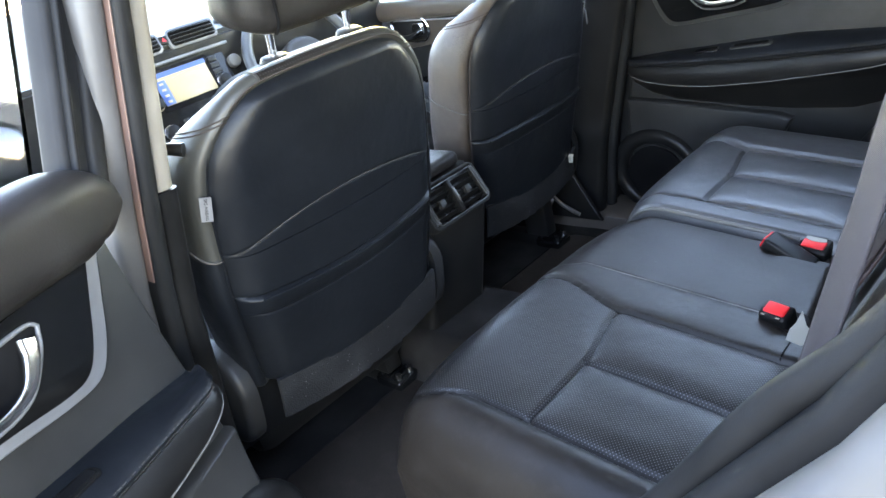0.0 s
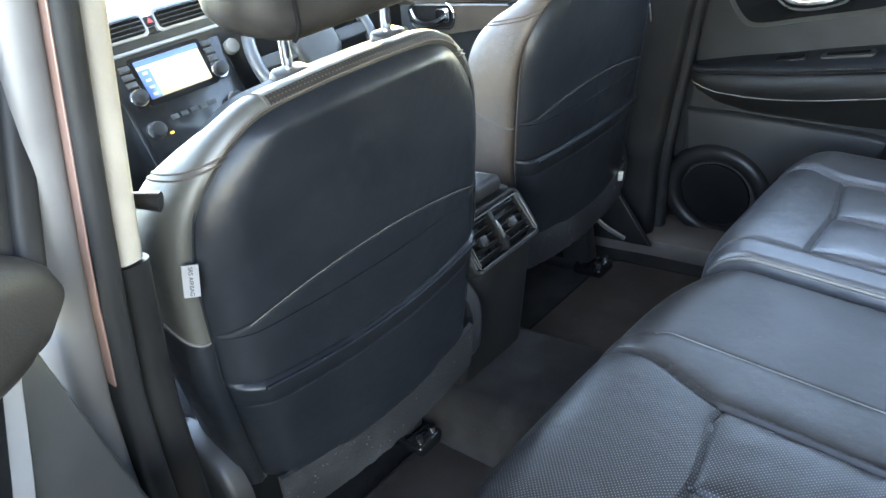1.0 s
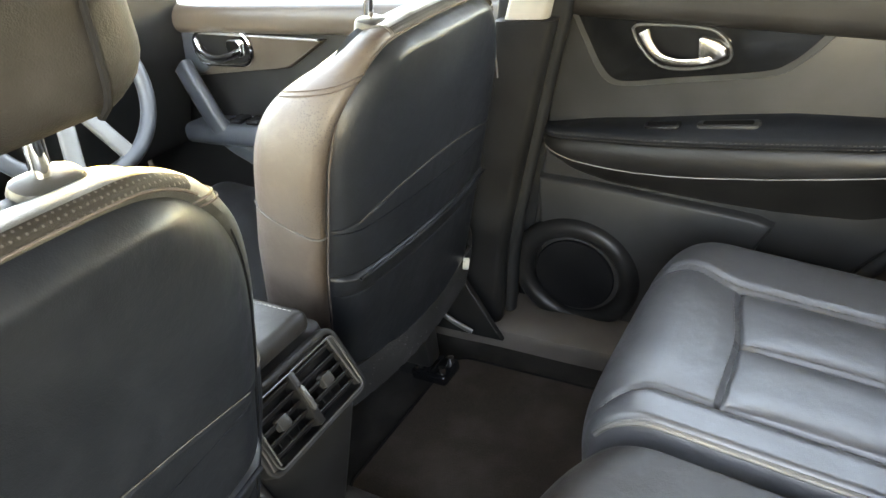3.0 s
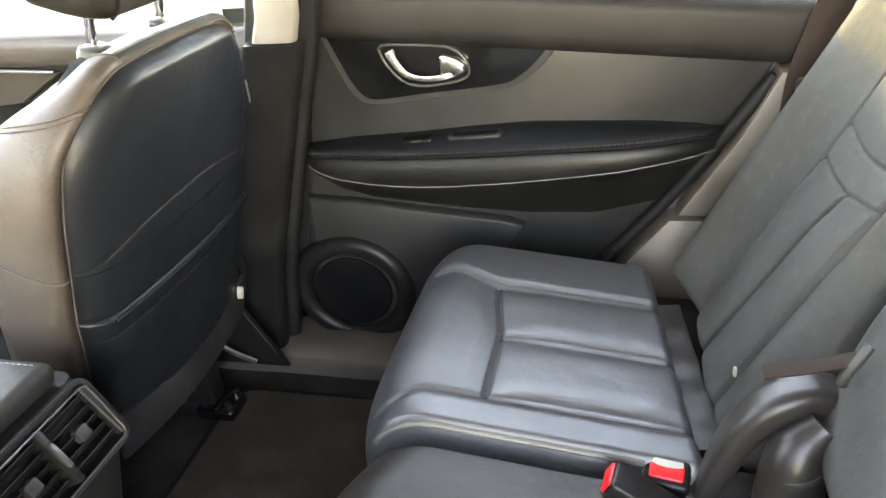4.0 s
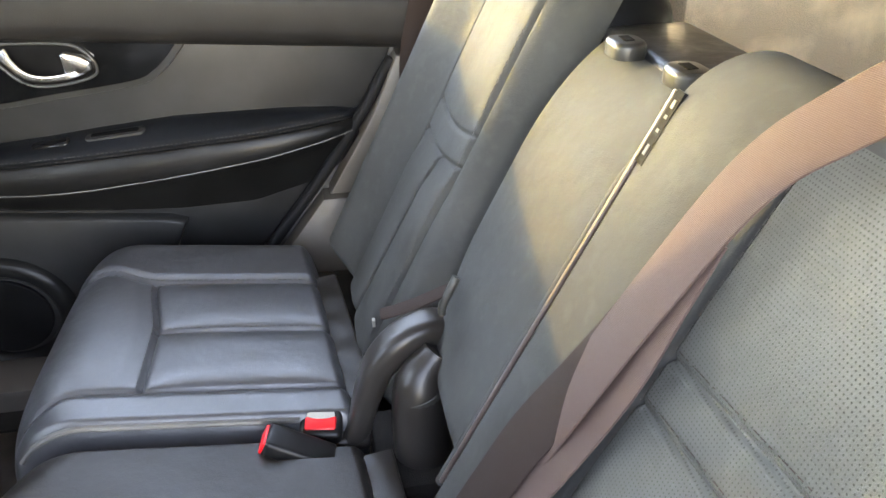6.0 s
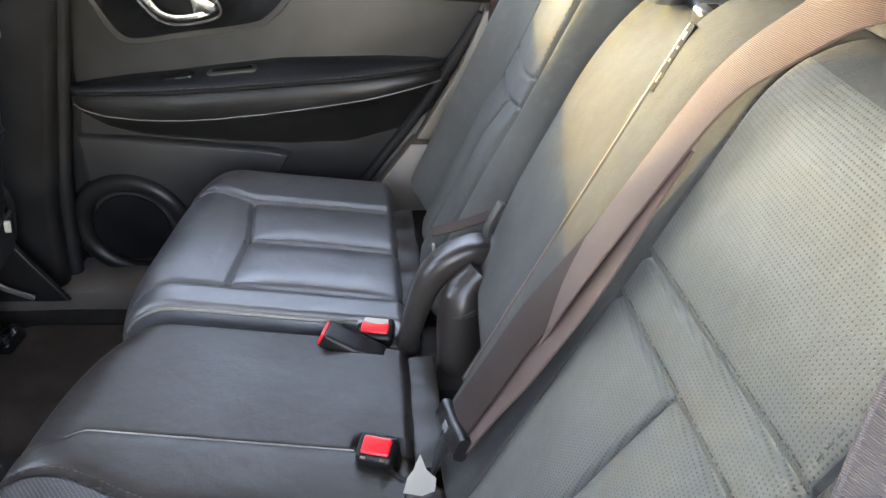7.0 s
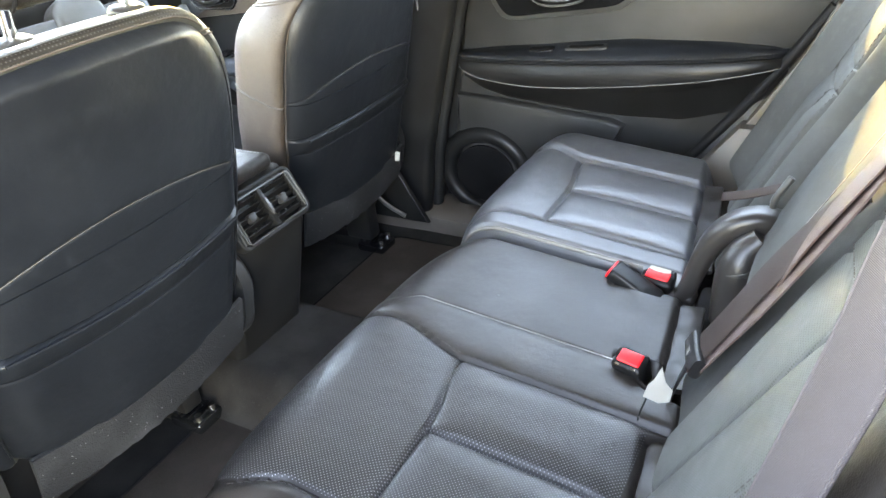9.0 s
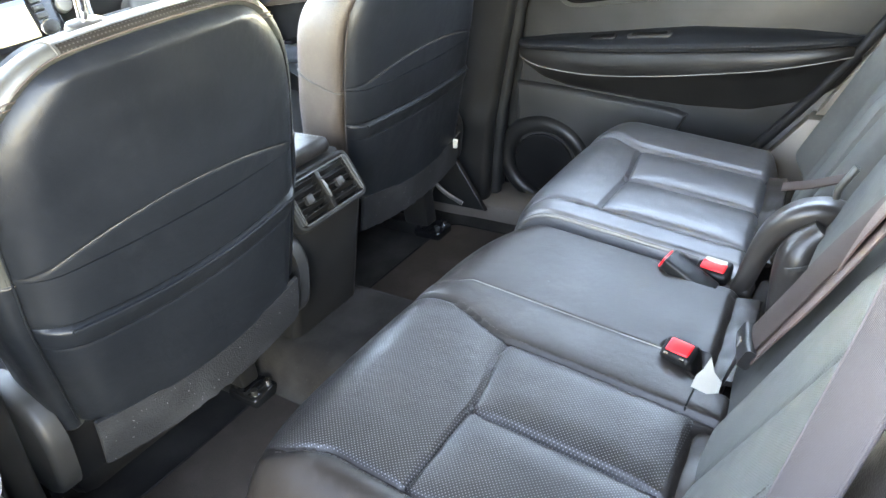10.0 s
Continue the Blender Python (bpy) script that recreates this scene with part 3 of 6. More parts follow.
part("seam_cord", tube([near_c.at(x, cord_at(x), 0.0004) for x in np.linspace(-0.47, -0.112, 60)], 0.0011), M_THREAD, near_seat, "fine pale seam cord")
part("pocket_piping", tube([near_c.at(x, cord_at(x), 0.001) for x in np.linspace(-0.112, -0.040, 24)], 0.0024), M_LEATHER_WIDE, near_seat, "rolled leather edge of the buckle pocket")
part("bolster_seam", tube([near_c.at(-0.052, v, 0.0002) for v in np.linspace(-0.170, -0.112, 14)], 0.0012), M_INK, near_seat, "dark cross seam of the bolster")
# perforated skin over the outer seat's fields
bm = bmesh.new()
rows = []
for u in with_seams(spaced(-0.475, -0.036, 110, 0.02), (-0.276,)):
    rows.append([bm.verts.new(near_c.at(u, v, 0.0009)) for v in with_seams(spaced(near_out(u) + 0.003, near_in(u) - 0.003, 70, 0.02), (-0.305,))])
for r, s in zip(rows, rows[1:]):
    for j in range(len(r) - 1):
        bm.faces.new((r[j], r[j + 1], s[j + 1], s[j]))
part("perforated_panel", bm, M_PERF, near_seat, "perforated leather centre panels")
span = lambda a, b: np.linspace(a, b, 40)
for seat, c, rows in ((far_seat, far_c, ([(u, far_in(u) - 0.006) for u in span(-0.46, -0.08)], [(u, 0.352) for u in span(-0.335, -0.085)], [(far_cross(v) - 0.006, v) for v in span(0.225, 0.465)], [(u, far_out(u) + 0.006) for u in span(-0.46, -0.11)])),
                      (near_seat, near_c, ([(u, near_in(u) + 0.006) for u in span(-0.46, -0.05)], [(u, -0.311) for u in span(-0.265, -0.045)], [(near_cross(v) - 0.006, v) for v in span(-0.440, -0.180)], [(u, near_out(u) - 0.006) for u in span(-0.43, -0.05)]))):
    for row in rows:
        stitches([c.at(u, v, 0.0010) for u, v in row], (0, 0, 0), M_THREAD_DARK, seat)


def back_space(x0):
    def f(u, v, n):
        return Vector((x0 + v * SIN - n * COS, u, 0.80 + v * COS + n * SIN))
    return f


def back_relief(lo, hi, mid, b0, b1, sgn, wing=0.028, fill=0.007):
    """Seams of a backrest: side seams at lo and hi, a band across between b0(u) and b1(u), a centre seam mid(v) below it. sgn: side of the outer bolster."""
    def h(u, v):
        r = 0.0
        inside = lo < u < hi
        outer = (u - hi) if sgn > 0 else (lo - u)
        inner = (lo - u) if sgn > 0 else (u - hi)
        if outer > 0:
            r += wing * soft(outer / 0.12)
        if inner > 0:
            r += 0.013 * soft(inner / 0.10)
        low, high = b0(u), b1(u)
        r = groove(r, u - lo, True, 0.003, 0.005)
        r = groove(r, u - hi, True, 0.003, 0.005)
        r = groove(r, v - low, inside, 0.0036, 0.0045)
        r = groove(r, v - high, inside, 0.0036, 0.0045)
        m = mid(v)
        r = groove(r, u - m, v < low, 0.003, 0.005)
        if inside and v < low:
            a, b = (lo, m) if u < m else (m, hi)
            r += fill * puff((u - a) / (b - a)) * soft((low - v) / 0.06)
        elif inside and v > high:
            r += 0.007 * soft((v - high) / 0.06) * puff(min(0.98, (u - lo) / (hi - lo)))
        return r
    return h


far_sp, mid_sp, near_sp = back_space(-0.045), back_space(-0.010), back_space(-0.005)


def shoulder(lo, hi, top, r, side):
    """Side line of a backrest that rounds in towards its top."""
    def f(v):
        q = max(0.0, (v - (top - r)) / r)
        k = 1 - math.sqrt(max(0.0, 1 - min(1.0, q) ** 2))
        return lo + r * k if side < 0 else hi - r * k
    return f


far_mid = lambda v: 0.37 + 0.10 * (0.28 - v)
far_back = back_relief(0.285, 0.485, far_mid, lambda u: 0.300 - 0.09 * (u - 0.29) - 0.012 * math.cos((u - 0.385) * 15), lambda u: 0.344 - 0.06 * (u - 0.29) - 0.014 * math.cos((u - 0.385) * 15), 1, 0.046, 0.011)
vs = sorted(spaced(-0.03, 0.60, 150, 0.05) + list(np.linspace(0.2702, 0.3603, 76)))
bm = pad(far_sp, vs, lambda v: 0.212 + 0.036 * soft((v - 0.08) / 0.22), shoulder(0, 0.662, 0.66, 0.20, 1), 0.06, (0.05, 0.09, 0.03, 0.07), far_back, 100, 0.012, 0.05, (0.285, 0.375, 0.386, 0.397, 0.485))
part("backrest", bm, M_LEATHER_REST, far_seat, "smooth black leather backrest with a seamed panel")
bm = bmesh.new()
outline = smooth_line([far_sp(u, v, -0.115) for u, v in ((0.425, 0.0), (0.30, 0.02), (0.262, 0.20), (0.262, 0.45), (0.275, 0.555), (0.33, 0.588), (0.45, 0.582), (0.56, 0.50), (0.625, 0.36), (0.63, 0.15), (0.60, 0.02))], 5)
centre = far_sp(0.43, 0.29, 0.0)
axis = (far_sp(0, 0, 1) - far_sp(0, 0, 0))
rings = []
for off, k in ((0.042, 0.985), (0.02, 1.0), (-0.02, 1.0), (-0.040, 0.985), (-0.052, 0.95), (-0.056, 0.88)):
    mid_p = centre - axis * 0.115
    rings.append([bm.verts.new(mid_p + (p - mid_p) * k + axis * off) for p in outline])
for r, q in zip(rings, rings[1:]):
    for j in range(len(r)):
        bm.faces.new((r[j], r[(j + 1) % len(r)], q[(j + 1) % len(r)], q[j]))
bm.faces.new(rings[0])
bm.faces.new(rings[-1])
part("back_shell", bm, M_LEATHER_BACK, far_seat, "rounded black vinyl rear shell of the backrest")
for a, b in (((0.29, 0.03), (0.29, 0.48)), ((0.48, 0.03), (0.48, 0.48)), ((0.402, 0.01), (0.376, 0.27))):
    stitches([far_sp(u, v, far_back(u, v) + 0.001) for u, v in line(a, b)], (0, 0, 0), M_THREAD_DARK, far_seat)
part("tag", box((-0.033, 0.264, 0.856), (-0.029, 0.272, 0.867), 0.001), M_WHITE, far_seat, "tiny white fabric tag")

mid_relief = lambda u, v: 0.006 * puff((u + 0.016) / 0.25)
vs = spaced(0.06, 0.515, 90, 0.05)
mid_seat = near_seat
bm = pad(mid_sp, vs, lambda v: -0.014, lambda v: 0.241 - 0.05 * soft((0.24 - v) / 0.16), 0.055, (0.006, 0.04, 0.05, 0.16), mid_relief, 60, 0.11, 0.02)
part("centre_backrest", bm, M_LEATHER_REST, mid_seat, "smooth black leather centre backrest")
part("top_shelf", box((0.243, -0.016, 1.16), (0.345, 0.240, 1.2425), 0.012, 4), M_LEATHER_BACK, mid_seat, "black top shelf")
for x, y in ((0.232, 0.143), (0.247, 0.041)):
    bm = plate([(a + x, b + y) for a, b in rounded(0.034, 0.046, 0.014)], lambda a, b, n: Vector((a, b, 1.2515 + n)), 0.016, 0.005, 3)
    s = part("headrest_socket", bm, M_SOCKET, mid_seat, "glossy black headrest socket")
    part("slot", box((x - 0.005, y - 0.009, 1.2517), (x + 0.005, y + 0.009, 1.2525), 0.0), M_INK, s)

near_mid = lambda v: -0.286 - 0.11 * (v - 0.14)
near_b0, near_b1 = (lambda u: 0.314 - 0.11 * (u + 0.187)), (lambda u: 0.354 - 0.11 * (u + 0.173))
near_back = back_relief(-0.427, -0.168, near_mid, near_b0, near_b1, -1)
vs = sorted(spaced(-0.03, 0.56, 150, 0.05) + list(np.linspace(0.3052, 0.3953, 76)))
near_lo = shoulder(-0.585, 0, 0.62, 0.2, -1)
NEAR_R = (0.09, 0.010, 0.03, 0.08)
bm = pad(near_sp, vs, near_lo, lambda v: -0.017, 0.06, NEAR_R, near_back, 110, 0.09, 0.05, (-0.168, -0.268, -0.279, -0.290, -0.301, -0.312, -0.427))
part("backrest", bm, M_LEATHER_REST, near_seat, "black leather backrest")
bm = bmesh.new()
rows = []
for v in sorted(spaced(0.0, 0.53, 150, 0.03) + list(np.linspace(0.3052, 0.3953, 76))):
    row = []
    for u in with_seams(spaced(max(-0.424, near_lo(v) + 0.03), -0.171, 80, 0.02), (-0.268, -0.279, -0.290, -0.301, -0.312)):
        k = rim((u - near_lo(v)) / NEAR_R[0]) * rim((-0.017 - u) / NEAR_R[1]) * rim((v + 0.03) / NEAR_R[2]) * rim((0.56 - v) / NEAR_R[3])
        row.append(bm.verts.new(near_sp(u, v, -0.06 + 0.06 * k + near_back(u, v) * k + 0.0009)))
    rows.append(row)
for r, s in zip(rows, rows[1:]):
    for j in range(len(r) - 1):
        bm.faces.new((r[j], r[j + 1], s[j + 1], s[j]))
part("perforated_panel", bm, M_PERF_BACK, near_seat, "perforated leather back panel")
# second skin in the darker copy, undoing the backrest's painted skylight here
bm = bmesh.new()
rows = []
for v in spaced(-0.02, 0.545, 80, 0.04):
    row = []
    for u in spaced(near_lo(v) + 0.003, -0.43, 40, 0.03):
        k = rim((u - near_lo(v)) / NEAR_R[0]) * rim((v + 0.03) / NEAR_R[2]) * rim((0.56 - v) / NEAR_R[3])
        row.append(bm.verts.new(near_sp(u, v, -0.06 + 0.06 * k + near_back(u, v) * k + 0.0012)))
    rows.append(row)
for r, s in zip(rows, rows[1:]):
    for j in range(len(r) - 1):
        bm.faces.new((r[j], r[j + 1], s[j + 1], s[j]))
part("side_bolster", bm, M_LEATHER_WIDE, near_seat, "smooth leather side bolster, darker copy of the backrest leather")
for a, b in (((-0.172, 0.03), (-0.172, 0.5)), ((-0.418, 0.03), (-0.418, 0.5)), ((-0.279, 0.04), (-0.303, 0.31))):
    stitches([near_sp(u, v, near_back(u, v) + 0.002) for u, v in line(a, b)], (0, 0, 0), M_THREAD_DARK, near_seat)
part("edge_piping", ribbon([near_sp(-0.0160, v, 0.0095) for v in np.linspace(0.06, 0.50, 24)], 0.007, 0.005, (-COS, 0.3, SIN)), M_PIPE_DARK, near_seat, "brownish piping along the backrest edge")
part("edge_roll", tube([near_sp(-0.0065, v, 0.0030 - 0.012 * soft((v - 0.40) / 0.1)) for v in np.linspace(0.05, 0.50, 30)], 0.0070, (0, 1, 0), 12), M_LEATHER_REST, near_seat, "rolled leather edge")
for band in (near_b0, near_b1):
    curve = [(u, band(u) + 0.008) for u in np.linspace(-0.415, -0.178, 30)]
    stitches([near_sp(u, v, near_back(u, v) + 0.0022) for u, v in curve], (0, 0, 0), M_STITCH, near_seat, 0.0045, 0.002, 0.0005)
lab = part("label", plate([(-0.0215, 0.438), (-0.0095, 0.438), (-0.0095, 0.502), (-0.0215, 0.502)], lambda u, v, n: near_sp(u - 0.013, v, 0.0135 + n), 0.006, 0.0), M_INK, mid_seat, "black woven label with white marks")
for v0, v1 in ((0.446, 0.455), (0.466, 0.469), (0.478, 0.481), (0.487, 0.494)):
    part("label_mark", plate([(-0.0175, v0), (-0.0135, v0), (-0.0135, v1), (-0.0175, v1)], lambda u, v, n: near_sp(u - 0.013, v, 0.0141 + n), 0.001, 0.0), M_TAG, lab)

# seat base boxes under the cushions
part("base", box((-0.42, -0.53, 0.52), (0.02, 0.130, 0.745), 0.02), M_CARPET, near_seat, "carpeted seat base")
part("base", box((-0.42, 0.146, 0.52), (0.02, 0.62, 0.745), 0.02), M_CARPET, far_seat, "carpeted seat base")

# filler box added so that no bright ground shows through the gap
part("gap_filler", box((-0.05, 0.06, 0.66), (0.10, 0.20, 0.772), 0.01), M_CARPET, near_seat, "filler box added to keep the gap between the seats dark")

# plastic hinge cover between the backrests
hinge = thing("seat_hinge_cover", (-0.03, 0.165, 0.79), "curved black plastic hinge cover between the rear seats", "hinge cover")
prof = rounded(0.034, 0.044, 0.013, 5)
cover = smooth_line([(-0.078, 0.150, 0.768), (-0.064, 0.152, 0.792), (-0.050, 0.155, 0.838), (-0.032, 0.158, 0.880), (-0.006, 0.161, 0.906), (0.024, 0.167, 0.916), (0.050, 0.176, 0.908)])
part("cover", sweep(cover, prof, (0, 1, 0), False, None, lambda f: 0.80 + 0.30 * soft(f / 0.7)), M_HINGE, hinge, "satin brown-black plastic cover")
part("foot", box((-0.098, 0.133, 0.762), (-0.050, 0.172, 0.786), 0.010, 3), M_HINGE, hinge)
roll_line = smooth_line([(0.036, 0.134, 0.905), (0.016, 0.128, 0.880), (0.010, 0.124, 0.850), (0.010, 0.121, 0.80), (0.014, 0.112, 0.72)])
part("hinge_roll", sweep(roll_line, circle(0.034, 24), (0, 1, 0), False, None, lambda f: 0.55 + 0.25 * soft(f / 0.4) + 0.30 * f), M_HINGE, near_seat, "black vinyl roll at the foot of the centre backrest")
part("roll_collar", sweep([Vector((0.010, 0.1245, 0.858)) + Vector((0.0300 * math.cos(t), 0.0300 * math.sin(t), 0.010 * math.cos(t))) for t in np.linspace(0, 2 * math.pi, 33)[:-1]], rounded(0.003, 0.012, 0.001), (0, 0, 1), True), M_SIDE, near_seat, "grey collar round the roll")

# release strap
strap = thing("release_strap", (0.0, 0.15, 0.94), "brown fabric release strap across the gap between backrests", "strap")
part("band", ribbon(smooth_line([(-0.027, 0.150, 0.955), (0.01, 0.147, 0.966), (0.052, 0.142, 0.985)]), 0.015, 0.003, (-0.35, -0.4, 0.8)), M_BELT_BROWN, strap)
part("loop", tube(smooth_line([(0.060, 0.142, 1.000), (0.051, 0.138, 0.984), (0.043, 0.137, 0.968), (0.042, 0.139, 0.955)]), 0.0050, (0, 1, 0), 12), M_SIDE, strap, "rolled leather end of the strap")


# buckles
def buckle(x, y, z, rot, tilt, label, white=False, size=1.0):
    b = thing("belt_buckle", (x, y, z - 0.03), label, "seat belt buckle", "seat belt buckles")
    m = Matrix.Translation((x, y, z)) @ Euler((radians(3), radians(tilt), radians(rot))).to_matrix().to_4x4() @ Matrix.Diagonal((size, size, 1, 1))
    part("housing", box((-0.017, -0.022, -0.06), (0.017, 0.022, 0.0), 0.007, 4, m), M_PLASTIC, b)
    part("button", box((-0.0100, -0.0160, -0.004), (0.0060 if white else 0.0115, 0.0160, 0.0022), 0.003, 3, m), M_RED, b, "bright red press button")
    if white:
        part("label_patch", plate([(0.0092, -0.0135), (0.0045, -0.0145), (0.0024, -0.008), (0.0018, 0.0), (0.0024, 0.008), (0.0045, 0.0145), (0.0092, 0.0135)], lambda a, b_, n: m @ Vector((a, b_, 0.0032 + n)), 0.003, 0.0), M_WHITE, b, "white paper patch")
    else:
        for o in (-0.011, 0.011):
            part("slot_edge", box((-0.0168, o - 0.003, -0.001), (-0.0138, o + 0.003, 0.0016), 0.0, 1, m), M_STEEL, b, "bright steel slot edge")
    return b


buckle(-0.085, -0.090, 0.826, 78, -18, "black seat belt buckle with red button, upright between cushions")
buckle(-0.110, 0.152, 0.806, 82, -18, "black seat belt buckle with red button and white patch", True, 1.2)
flat = thing("belt_buckle", (-0.17, 0.11, 0.80), "black seat belt buckle lying tilted in its pocket, red end", "seat belt buckle", "seat belt buckles")
m = Matrix.Translation((-0.143, 0.112, 0.806)) @ Euler((0, radians(28), radians(-8))).to_matrix().to_4x4()
bm = box((-0.035, -0.019, -0.013), (0.05, 0.019, 0.013), 0.005, 3, m)
part("housing", bm, M_PLASTIC, flat)
part("button", box((-0.038, -0.016, -0.010), (-0.033, 0.016, 0.010), 0.003, 3, m), M_RED, flat, "bright red press button")

# centre belt with its tongue
belt = thing("centre_seat_belt", (-0.01, -0.125, 0.87), "brown seat belt lying across the rear backrest", "seat belt")
up = (-COS, 0.0, SIN)
path1 = [(-0.285, 0.520, -0.190), (-0.272, 0.572, -0.120), (-0.250, 0.592, -0.050), (-0.225, 0.585, 0.0), (-0.185, 0.53, 0.017), (-0.166, 0.48, 0.026), (-0.150, 0.39, 0.026), (-0.139, 0.29, 0.026), (-0.124, 0.22, 0.018), (-0.116, 0.15, 0.016), (-0.114, 0.085, 0.020)]
part("shoulder_band", ribbon(smooth_line([near_sp(*q) for q in path1]), 0.048, 0.0025, up), M_BELT, belt, "brown woven shoulder webbing")
path2 = [(-0.1565, 0.44, 0.0215), (-0.161, 0.39, 0.0215), (-0.165, 0.32, 0.0205), (-0.150, 0.21, 0.018), (-0.134, 0.14, 0.018), (-0.128, 0.080, 0.020)]
part("lap_band", ribbon(smooth_line([near_sp(*q) for q in path2]), 0.046, 0.0025, up), M_BELT, belt, "brown woven lap webbing")
# turned face in darker webbing: its shade is put into the colour
path3 = [(-0.142, 0.36, 0.018), (-0.136, 0.30, 0.0235), (-0.120, 0.22, 0.027), (-0.114, 0.15, 0.027), (-0.113, 0.080, 0.029)]
part("twisted_band", ribbon(smooth_line([near_sp(*q) for q in path3]), 0.047, 0.0025, near_sp(-0.25, 0.0, 1.0) - near_sp(0, 0, 0)), M_BELT_BROWN, belt, "turned length of brown webbing, darkened for its shaded face")
# tongue across the band ends
grip = smooth_line([near_sp(-0.078, 0.060, 0.036), near_sp(-0.115, 0.069, 0.031), near_sp(-0.151, 0.080, 0.025)])
part("tongue_grip", sweep(grip, rounded(0.024, 0.014, 0.005), up), M_PLASTIC, belt, "black plastic belt tongue grip")
part("tongue", ribbon([near_sp(-0.113, 0.062, 0.030), near_sp(-0.108, 0.030, 0.026), near_sp(-0.100, 0.0, 0.020)], 0.034, 0.004, up), M_PLASTIC_GREY, belt, "dark coated belt tongue")
part("grip_mark", ribbon([near_sp(-0.108, 0.0670, 0.0398), near_sp(-0.120, 0.0700, 0.0380)], 0.008, 0.001, up), M_TAG, belt, "pale moulded mark")
tag = plate([(-0.009, -0.013), (0.001, -0.015), (0.008, -0.013), (0.009, -0.004), (0.004, 0.003), (0.0008, 0.015), (-0.003, 0.004), (-0.0065, -0.002)], lambda a, b, n: Vector((-0.036 + a * 1.9, -0.139 + b * 0.4 - n * 0.8 + 0.15 * a, 0.836 + b * 1.6 + 0.25 * a * a / 0.01 + n * 0.5)), 0.0012)
part("label", tag, M_WHITE, belt, "crumpled white fabric label")

# side belt hanging by the open door
side = thing("side_seat_belt", (0.09, -0.63, 0.72), "charcoal seat belt hanging beside the open rear door", "seat belt")
SIDE_UP = Vector((-0.80, -0.45, 0.25))
shift = SIDE_UP.cross(Vector((0.048, 0.032, 0.20))).normalized() * 0.0235
shift = shift if shift.y < 0 else -shift
pts = smooth_line([Vector(q) + shift for q in ((0.40, -0.545, 1.58), (0.21, -0.492, 1.42), (0.149, -0.482, 1.30), (0.125, -0.498, 1.20), (0.101, -0.514, 1.10), (0.077, -0.530, 1.0), (0.053, -0.560, 0.90), (0.03, -0.610, 0.80))])
part("webbing", ribbon(pts, 0.047, 0.0025, SIDE_UP), M_BELT_DARK, side, "charcoal woven webbing")
for o in (-0.0228, 0.0228):
    edge = []
    for a, b in zip(pts, pts[1:]):
        w = (b - a).cross(SIDE_UP).normalized()
        edge.append(a + w * o)
    part("selvedge", tube(edge, 0.0017, SIDE_UP), M_BELT_DARK, side, "raised woven edge")
part("anchor", box((0.0, -0.69, 0.76), (0.03, -0.66, 0.82), 0.006), M_PLASTIC, side, "black anchor cover")
far_belt = thing("far_seat_belt", (0.06, 0.66, 0.95), "dark brown seat belt beside the closed rear door", "seat belt")
part("webbing", ribbon(smooth_line([(0.40, 0.56, 1.58), (0.16, 0.655, 1.30), (0.095, 0.675, 1.14), (0.085, 0.69, 1.0), (0.08, 0.69, 0.80)]), 0.047, 0.003, (0.2, 1, 0)), M_BELT_BROWN, far_belt)
part("tongue_grip", box((0.075, 0.658, 1.07), (0.115, 0.674, 1.10), 0.006), M_PLASTIC_GREY, far_belt)

# trim behind the far door: cream panel beside the backrest and cargo side
single("trim_quarter_upper_left", plate([(-0.075, 0.853), (0.015, 1.0), (0.06, 1.10), (0.30, 1.10), (0.30, 0.853)], lambda a, b, n: Vector((a, 0.696 - n, b)), 0.05, 0.006), M_TAN, "tan plastic upper quarter trim beside the rear seat", "trim", kind="structure")
single("trim_quarter_left", plate([(-0.30, 0.55), (-0.165, 0.745), (-0.088, 0.842), (0.30, 0.842), (0.30, 0.55)], lambda a, b, n: Vector((a, 0.700 - n, b)), 0.05, 0.006), M_TAN, "tan plastic quarter trim beside the rear seat", "trim", kind="structure")
for sign, nm in ((1, "trim_cargo_left"), (-1, "trim_cargo_right")):
    ys = sorted((sign * 0.60, sign * 0.74))
    single(nm, box((0.52, ys[0], 0.66), (1.49, ys[1], 1.22), 0.03), M_HEADLINER, "cream cargo side trim", "trim", kind="structure")

seal = smooth_line([(-0.20, -0.672, 0.60), (-0.155, -0.675, 0.76), (-0.05, -0.675, 0.91), (0.06, -0.672, 1.05), (0.13, -0.668, 1.15), (0.19, -0.662, 1.22), (0.28, -0.645, 1.36), (0.46, -0.585, 1.62)])
single("trim_door_seal", tube(seal, 0.013, (0, 1, 0), 12), M_SEAL, "black rubber seal round the rear door opening", "seal", kind="structure")
single("trim_door_seal_left", tube(smooth_line([(-0.27, 0.716, 0.62), (-0.194, 0.716, 0.748), (-0.09, 0.716, 0.878), (-0.01, 0.716, 0.99), (0.055, 0.716, 1.09)]), 0.011, (0, 1, 0), 12), M_SEAL, "black rubber seal along the closed door's rear edge", "seal", kind="structure")

# a pale crumb on the wide cushion
crumb = thing("crumb", (-0.3055, -0.0225, 0.831), "tiny pale crumb lying on the wide cushion", "crumb")
bm = bmesh.new()
bmesh.ops.create_icosphere(bm, subdivisions=1, radius=0.0013)
for v in bm.verts:
    v.co = Vector((v.co.x * 1.6, v.co.y * 0.8, v.co.z * 0.5)) * (1 + 0.3 * noise.noise(v.co * 900)) + Vector((-0.3055, -0.0225, 0.8312))
part("grain", bm, M_TAG, crumb)

# ---- front seats ----
FB = radians(14.0)
FS, FC = math.sin(FB), math.cos(FB)


